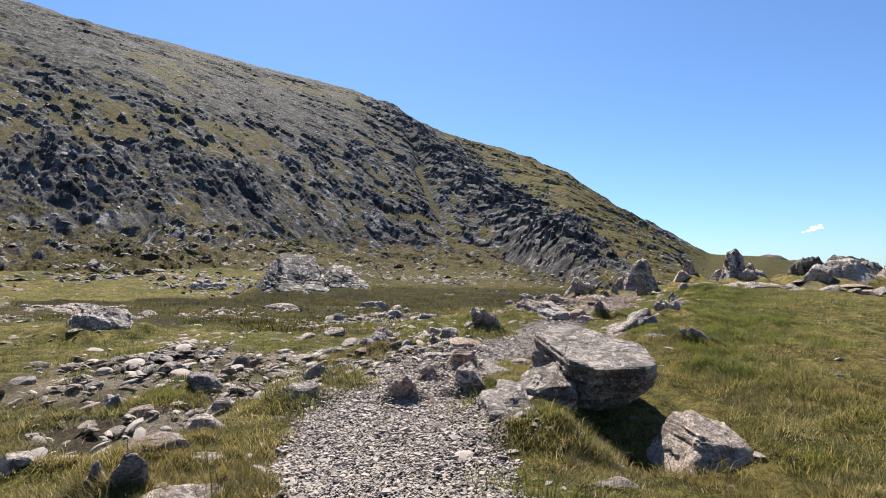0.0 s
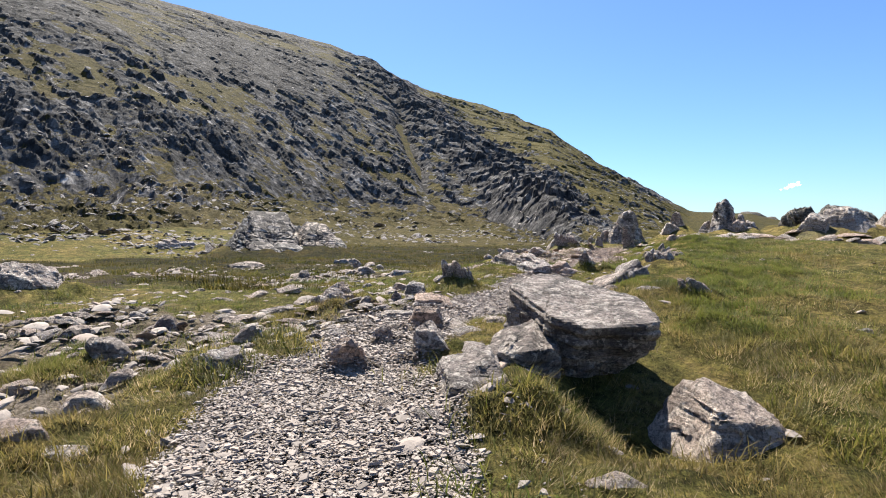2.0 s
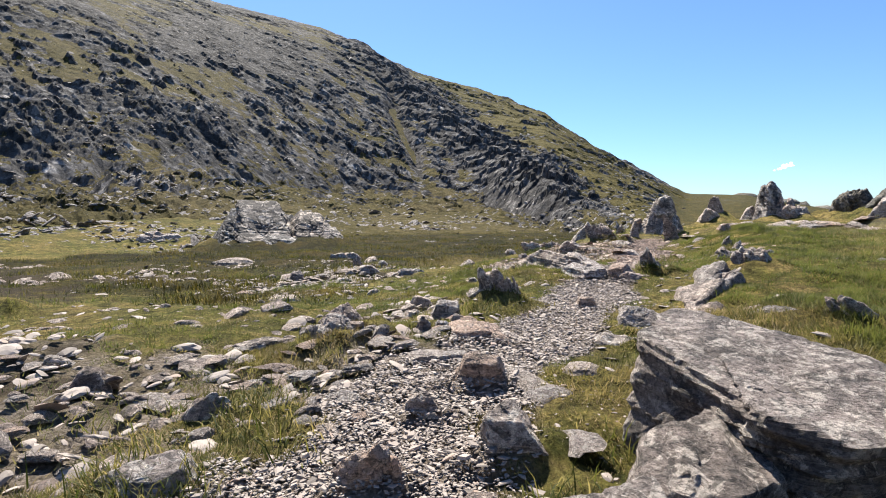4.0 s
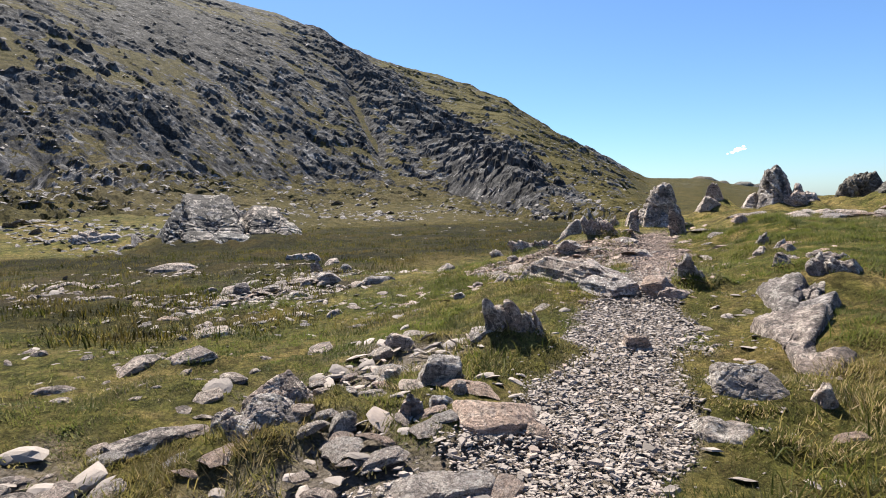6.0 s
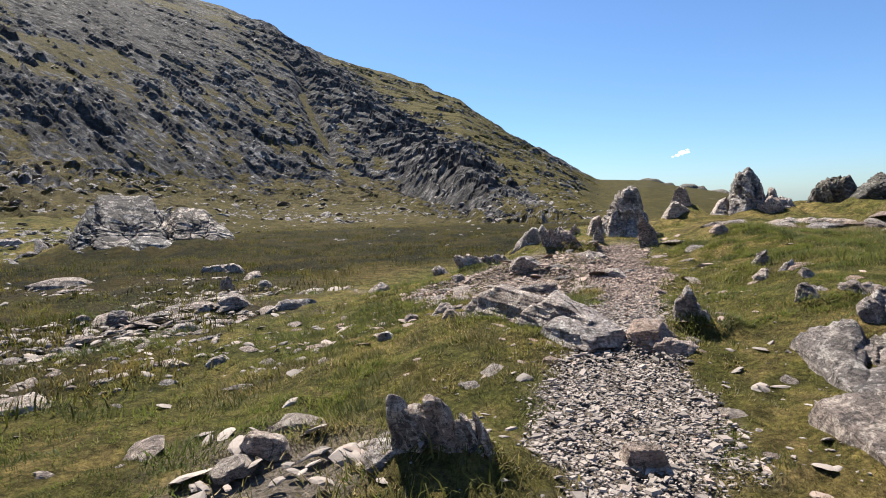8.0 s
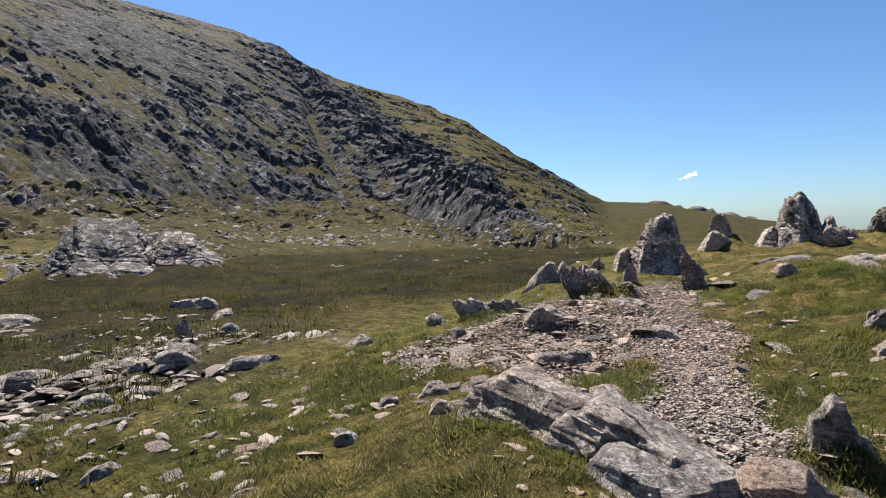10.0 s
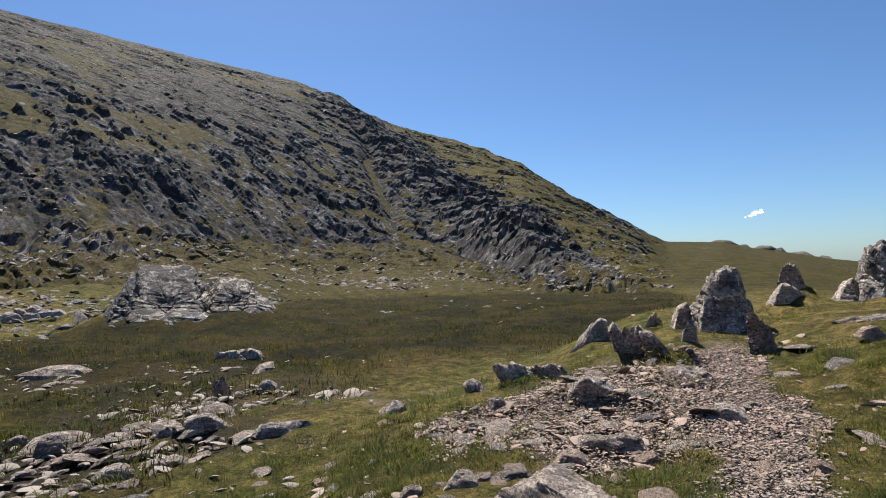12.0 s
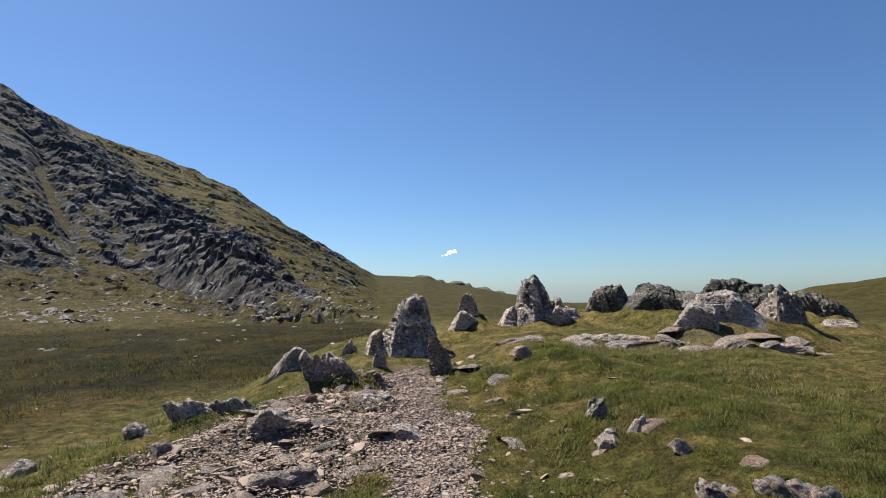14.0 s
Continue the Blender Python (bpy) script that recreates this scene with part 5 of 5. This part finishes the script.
pts = np.vstack((np.stack((xx[ok], yy[ok]), -1), ledge))
sizes = rng.uniform(0.007, 0.016, len(pts)) * rng.choice((0.8, 1.0, 1.5, 2.4), len(pts), p=(0.45, 0.4, 0.12, 0.03)) * (1 + 0.008 * pts[:, 1])
near = pts[:, 1] + rng.normal(0, 0.8, len(pts)) < 13.3
chips("gravel", pts[near], sizes[near], CHIPS, "loose grey slate gravel of the footpath")
chips("gravel", pts[~near], sizes[~near], CHIPS_PINK, "loose pinkish slate gravel of the footpath")


def shelf_keep(x, y):
    r, az = polar(x, y)
    return smooth(20, 27, r) * np.clip(0.4 + 1.0 * fbm2(x / 5, y / 5, 3, 201), 0.05, 1) * smooth(28, 22, az) * smooth(-62, -56, az) * (1 - 0.97 * bog_mask(x, y)) * smooth(150, 60, r)


def slab_keep(x, y):
    r, az = polar(x, y)
    return np.clip(0.05 + 1.1 * fbm2(x / 2.2, y / 2.2, 3, 207), 0.0, 1) * smooth(-0.8, -2.5, x) * smooth(-30, -18, x)


pts = jitter_points(rng, 4200, -22, -0.5, 6.5, 23.0, slab_keep)
scatter_stones("rubble_slabs", pts, rng.lognormal(-1.5, 0.5, len(pts)) * np.interp(pts[:, 1], (6, 10, 15, 22), (0.38, 0.4, 0.48, 1.0)), 2, ROCK_DARK, "low broken slabs lying in the turf and wet peat", 0.17, 0.10)

g_az, g_r = rng.uniform(-60, 26, 22000), 20 * np.exp(rng.uniform(0, 2.0, 22000))
sx, sy = HUB[0] + g_r * np.sin(np.radians(g_az)), HUB[1] + g_r * np.cos(np.radians(g_az))
ok = rng.uniform(0, 1, 22000) < shelf_keep(sx, sy)
pts = np.stack((sx[ok], sy[ok]), -1)
scatter_stones("boulder_field", pts, np.minimum(rng.lognormal(-0.95, 0.5, len(pts)), 1.0) * np.interp(g_r[ok], (20, 40, 140), (0.5, 0.9, 1.5)) * 0.85, 1, ROCK_DARK, "scattered grey boulders on the grassy shelf below the crags", 0.2, 0.3)
n = 13000
g_az, g_r = rng.uniform(-58, 23, n), rng.uniform(75, 262, n)
sx, sy = HUB[0] + g_r * np.sin(np.radians(g_az)), HUB[1] + g_r * np.cos(np.radians(g_az))
foot = lerp_az(g_az, 2)
ok = (rng.uniform(0, 1, n) < np.clip(0.3 + 0.8 * fbm2(g_az / 4, g_r / 14, 3, 203), 0.03, 1) * smooth(-8, 12, g_r - foot) * smooth(330, 220, g_r + 3 * np.clip(g_az, 0, 30)))
pts = np.stack((sx[ok], sy[ok]), -1)
az_ok = g_az[ok]
scatter_stones("hillside_rocks", pts, np.minimum(rng.lognormal(-1.0, 0.5, len(pts)), 1.1) * np.interp(az_ok, (-5, 10), (0.8, 0.55)), 1, ROCK, "loose blocks and crags strewn over the mountainside", 0.2, 0.35, 12, 0.75)


# ---- grass ----
def blades(name, pts, length, width, lean, mat, label, seed, comb=0.7):
    g = np.random.RandomState(seed)
    n = len(pts)
    z = ground_z(pts[:, 0], pts[:, 1], True, True)
    swirl = 5.0 * fbm2(pts[:, 0] * 1.6, pts[:, 1] * 1.6, 2, 350) + 1.2
    a = np.where(g.uniform(0, 1, n) < comb, swirl + g.normal(0, 0.5, n), g.uniform(0, 6.283, n))
    ln = length * g.uniform(0.55, 1.3, n)
    wd = width * g.uniform(0.7, 1.3, n)
    lean_a = a + g.normal(0, 0.5, n)
    le = np.clip(lean * g.uniform(0.3, 1.6, n), 0, 1.3)
    sx, sy = np.cos(a + 1.57) * wd / 2, np.sin(a + 1.57) * wd / 2
    base = np.stack((pts[:, 0], pts[:, 1], z - 0.012), -1)
    side = np.stack((sx, sy, np.zeros(n)), -1)
    mid = base + np.stack((np.cos(lean_a) * ln * 0.5 * np.sin(le * 0.6), np.sin(lean_a) * ln * 0.5 * np.sin(le * 0.6), ln * 0.55 * np.cos(le * 0.6)), -1)
    tip = mid + np.stack((np.cos(lean_a) * ln * 0.5 * np.sin(le * 1.25), np.sin(lean_a) * ln * 0.5 * np.sin(le * 1.25), ln * 0.5 * np.cos(le * 1.25)), -1)
    co = np.stack((base - side, base + side, mid - side * 0.7, mid + side * 0.7, tip), 1).reshape(-1, 3)
    k = np.arange(n)[:, None] * 5
    tris = np.concatenate((k + np.array((0, 1, 3)), k + np.array((0, 3, 2)), k + np.array((2, 3, 4))), 1).reshape(-1, 3)
    return tagged(new(name, tri_mesh(name, co, tris, mat, False)), label, "grass", kind="stuff")


def leaves(name, pts, length, width, mat, label, seed):
    """Dense short turf: straight single leaves, combed in swirls."""
    g = np.random.RandomState(seed)
    n = len(pts)
    z = ground_z(pts[:, 0], pts[:, 1], True, True)
    a = 5.0 * fbm2(pts[:, 0] * 1.6, pts[:, 1] * 1.6, 2, 350) + g.normal(0, 0.9, n)
    ln = length * g.uniform(0.5, 1.35, n)
    le = g.uniform(0.35, 1.4, n)
    face = a + 1.57 + g.normal(0, 0.5, n)
    side = np.stack((np.cos(face), np.sin(face), 0 * a), -1) * (width * g.uniform(0.7, 1.3, n) / 2)[:, None]
    base = np.stack((pts[:, 0], pts[:, 1], z - 0.015), -1)
    tip = base + np.stack((np.cos(a) * np.sin(le), np.sin(a) * np.sin(le), np.cos(le)), -1) * ln[:, None]
    co = np.stack((base - side, base + side, tip), 1).reshape(-1, 3)
    return tagged(new(name, tri_mesh(name, co, np.arange(3 * n).reshape(-1, 3), mat, False)), label, "grass", kind="stuff")


def turf_keep(x, y):
    return np.clip(1 - 1.1 * path_mask(x, y) - 0.95 * stony_mask(x, y), 0, 1) * np.clip(0.66 + 0.45 * fbm2(x * 0.9, y * 0.9, 3, 301), 0.3, 1)


rng = np.random.RandomState(9)
n = 1700000
yy = 2.6 + 14.4 * rng.uniform(0, 1, n) ** 1.1 + rng.normal(0, 0.4, n)
xx = path_x(yy) + rng.uniform(-1, 1, n) * (2.6 + rng.uniform(0, 3.2, n))
clump = fbm2(xx * 6, yy * 6, 2, 310)
ok = (rng.uniform(0, 1, n) < turf_keep(xx, yy)) & (rng.uniform(-0.7, 0.8, n) < clump + 0.4)
pts = np.stack((xx[ok], yy[ok]), -1)
leaves("grass", pts, np.interp(pts[:, 1], (5, 9.5), (1.0, 0.8)) * (0.072 + 0.05 * np.clip(fbm2(pts[:, 0] * 0.8, pts[:, 1] * 0.8, 2, 320) + 0.5 * fbm2(pts[:, 0] * 5, pts[:, 1] * 5, 2, 321), -0.6, 1.3)), 0.0058 * (1 + 0.05 * pts[:, 1]), GRASS, "short tussocky yellow-green mountain grass", 1)
n = 120000
yy, xx = rng.uniform(3, 34, n), rng.uniform(-22, 18, n)
r_, a_ = polar(xx, yy)
ok = (rng.uniform(0, 1, n) < turf_keep(xx, yy) * (1 - 0.8 * bog_mask(xx, yy))) & (np.abs(xx - path_x(yy)) > 3.5)
pts = np.stack((xx[ok], yy[ok]), -1)
blades("coarse_grass", pts, 0.065, 0.012, 1.7, GRASS, "coarse dry grass of the moor", 2)
n = 210000
a_, r_ = rng.uniform(-80, 28, n), 2.5 + 57 * rng.uniform(0, 1, n) ** 1.7
xx, yy = HUB[0] + r_ * np.sin(np.radians(a_)), HUB[1] + r_ * np.cos(np.radians(a_))
ok = rng.uniform(0, 1, n) < bog_mask(xx, yy) * np.clip(0.4 + 1.2 * fbm2(xx * 0.8, yy * 0.8, 3, 340), 0.05, 1)
pts = np.stack((xx[ok], yy[ok]), -1)
blades("sedge", pts, 0.12 + 0.05 * fbm2(pts[:, 0] * 0.8, pts[:, 1] * 0.8, 2, 340), 0.016, 0.8, SEDGE, "brown-green sedge of the boggy hollow", 3)

tufts = []
spots = jitter_points(rng, 2300, -7, 9, 2.6, 20, lambda x, y: turf_keep(x, y) * np.clip(0.3 + fbm2(x * 0.5, y * 0.5, 2, 330), 0.05, 1))
spots = np.vstack((spots, ((0.75, 10.0), (0.95, 9.85), (0.45, 9.95), (1.0, 10.1), (0.3, 10.05), (1.55, 13.2), (1.75, 12.95), (1.4, 13.0), (0.45, 6.05), (0.15, 5.9), (0.95, 5.2), (1.25, 5.0), (1.7, 4.75), (0.6, 4.95), (6.6, 16.4))))
for x, y in spots:
    k = rng.randint(35, 80)
    tufts.append(np.stack((x + rng.normal(0, 0.12, k), y + rng.normal(0, 0.12, k)), -1))
tufts = np.concatenate(tufts)
blades("rush_tuft", tufts, np.interp(tufts[:, 1], (6, 10), (0.19, 0.13)), 0.008, 1.2, RUSH, "tufts of longer rush and grass", 4)


# ---- a small cloud, far off ----
CLOUD_AZ, CLOUD_EL = 32.4, 3.75
CLOUD, cn, cl, cp = material("cloud_vapour")
cp.inputs["Base Color"].default_value = (0.95, 0.95, 0.96, 1)
cp.inputs["Roughness"].default_value = 1.0
cp.inputs["Specular IOR Level"].default_value = 0.0
veil = cn.new("ShaderNodeBsdfTranslucent")
veil.inputs["Color"].default_value = (0.95, 0.95, 0.97, 1)
both = cn.new("ShaderNodeMixShader")
both.inputs[0].default_value = 0.6
cl.new(cp.outputs[0], both.inputs[1])
cl.new(veil.outputs[0], both.inputs[2])
# emission added in place of sunlight, so that the cloud stays white
glow = cn.new("ShaderNodeEmission")
glow.inputs["Color"].default_value = (0.93, 0.96, 1.0, 1)
glow.inputs["Strength"].default_value = 0.6
together = cn.new("ShaderNodeAddShader")
cl.new(both.outputs[0], together.inputs[0])
cl.new(glow.outputs[0], together.inputs[1])
thin = cn.new("ShaderNodeBsdfTransparent")
wisp = cn.new("ShaderNodeMixShader")
wisp.inputs[0].default_value = 0.32
cl.new(thin.outputs[0], wisp.inputs[1])
cl.new(together.outputs[0], wisp.inputs[2])
cl.new(wisp.outputs[0], cn["Material Output"].inputs["Surface"])
d, tris = sphere(4)
cos, tri, at = [], [], 0
for k in range(9):
    u = k / 8 - 0.5
    c = np.array((u * 62 + rng.uniform(-8, 8), rng.uniform(-10, 10), u * 24 + rng.uniform(-5, 5)))
    rad = rng.uniform(3, 7.5) * (1.25 if k > 4 else 0.7)
    p = d * np.array((1.4, 1.2, 0.75)) * rad
    p = p * (1 + 0.35 * noise3(d * 3 + k, 60 + k))[:, None] + c
    cos.append(p)
    tri.append(tris + at)
    at += len(p)
cloud = new("cloud", tri_mesh("cloud", np.concatenate(cos), np.concatenate(tri), CLOUD, False))
cloud.matrix_world = pose(HUB[0] + 2400 * math.sin(radians(CLOUD_AZ)), HUB[1] + 2400 * math.cos(radians(CLOUD_AZ)), 2.2 + 2400 * math.tan(radians(CLOUD_EL)), 0, 0, -CLOUD_AZ)
tagged(cloud, "small ragged white cloud low in a clear blue sky", "cloud", kind="structure")
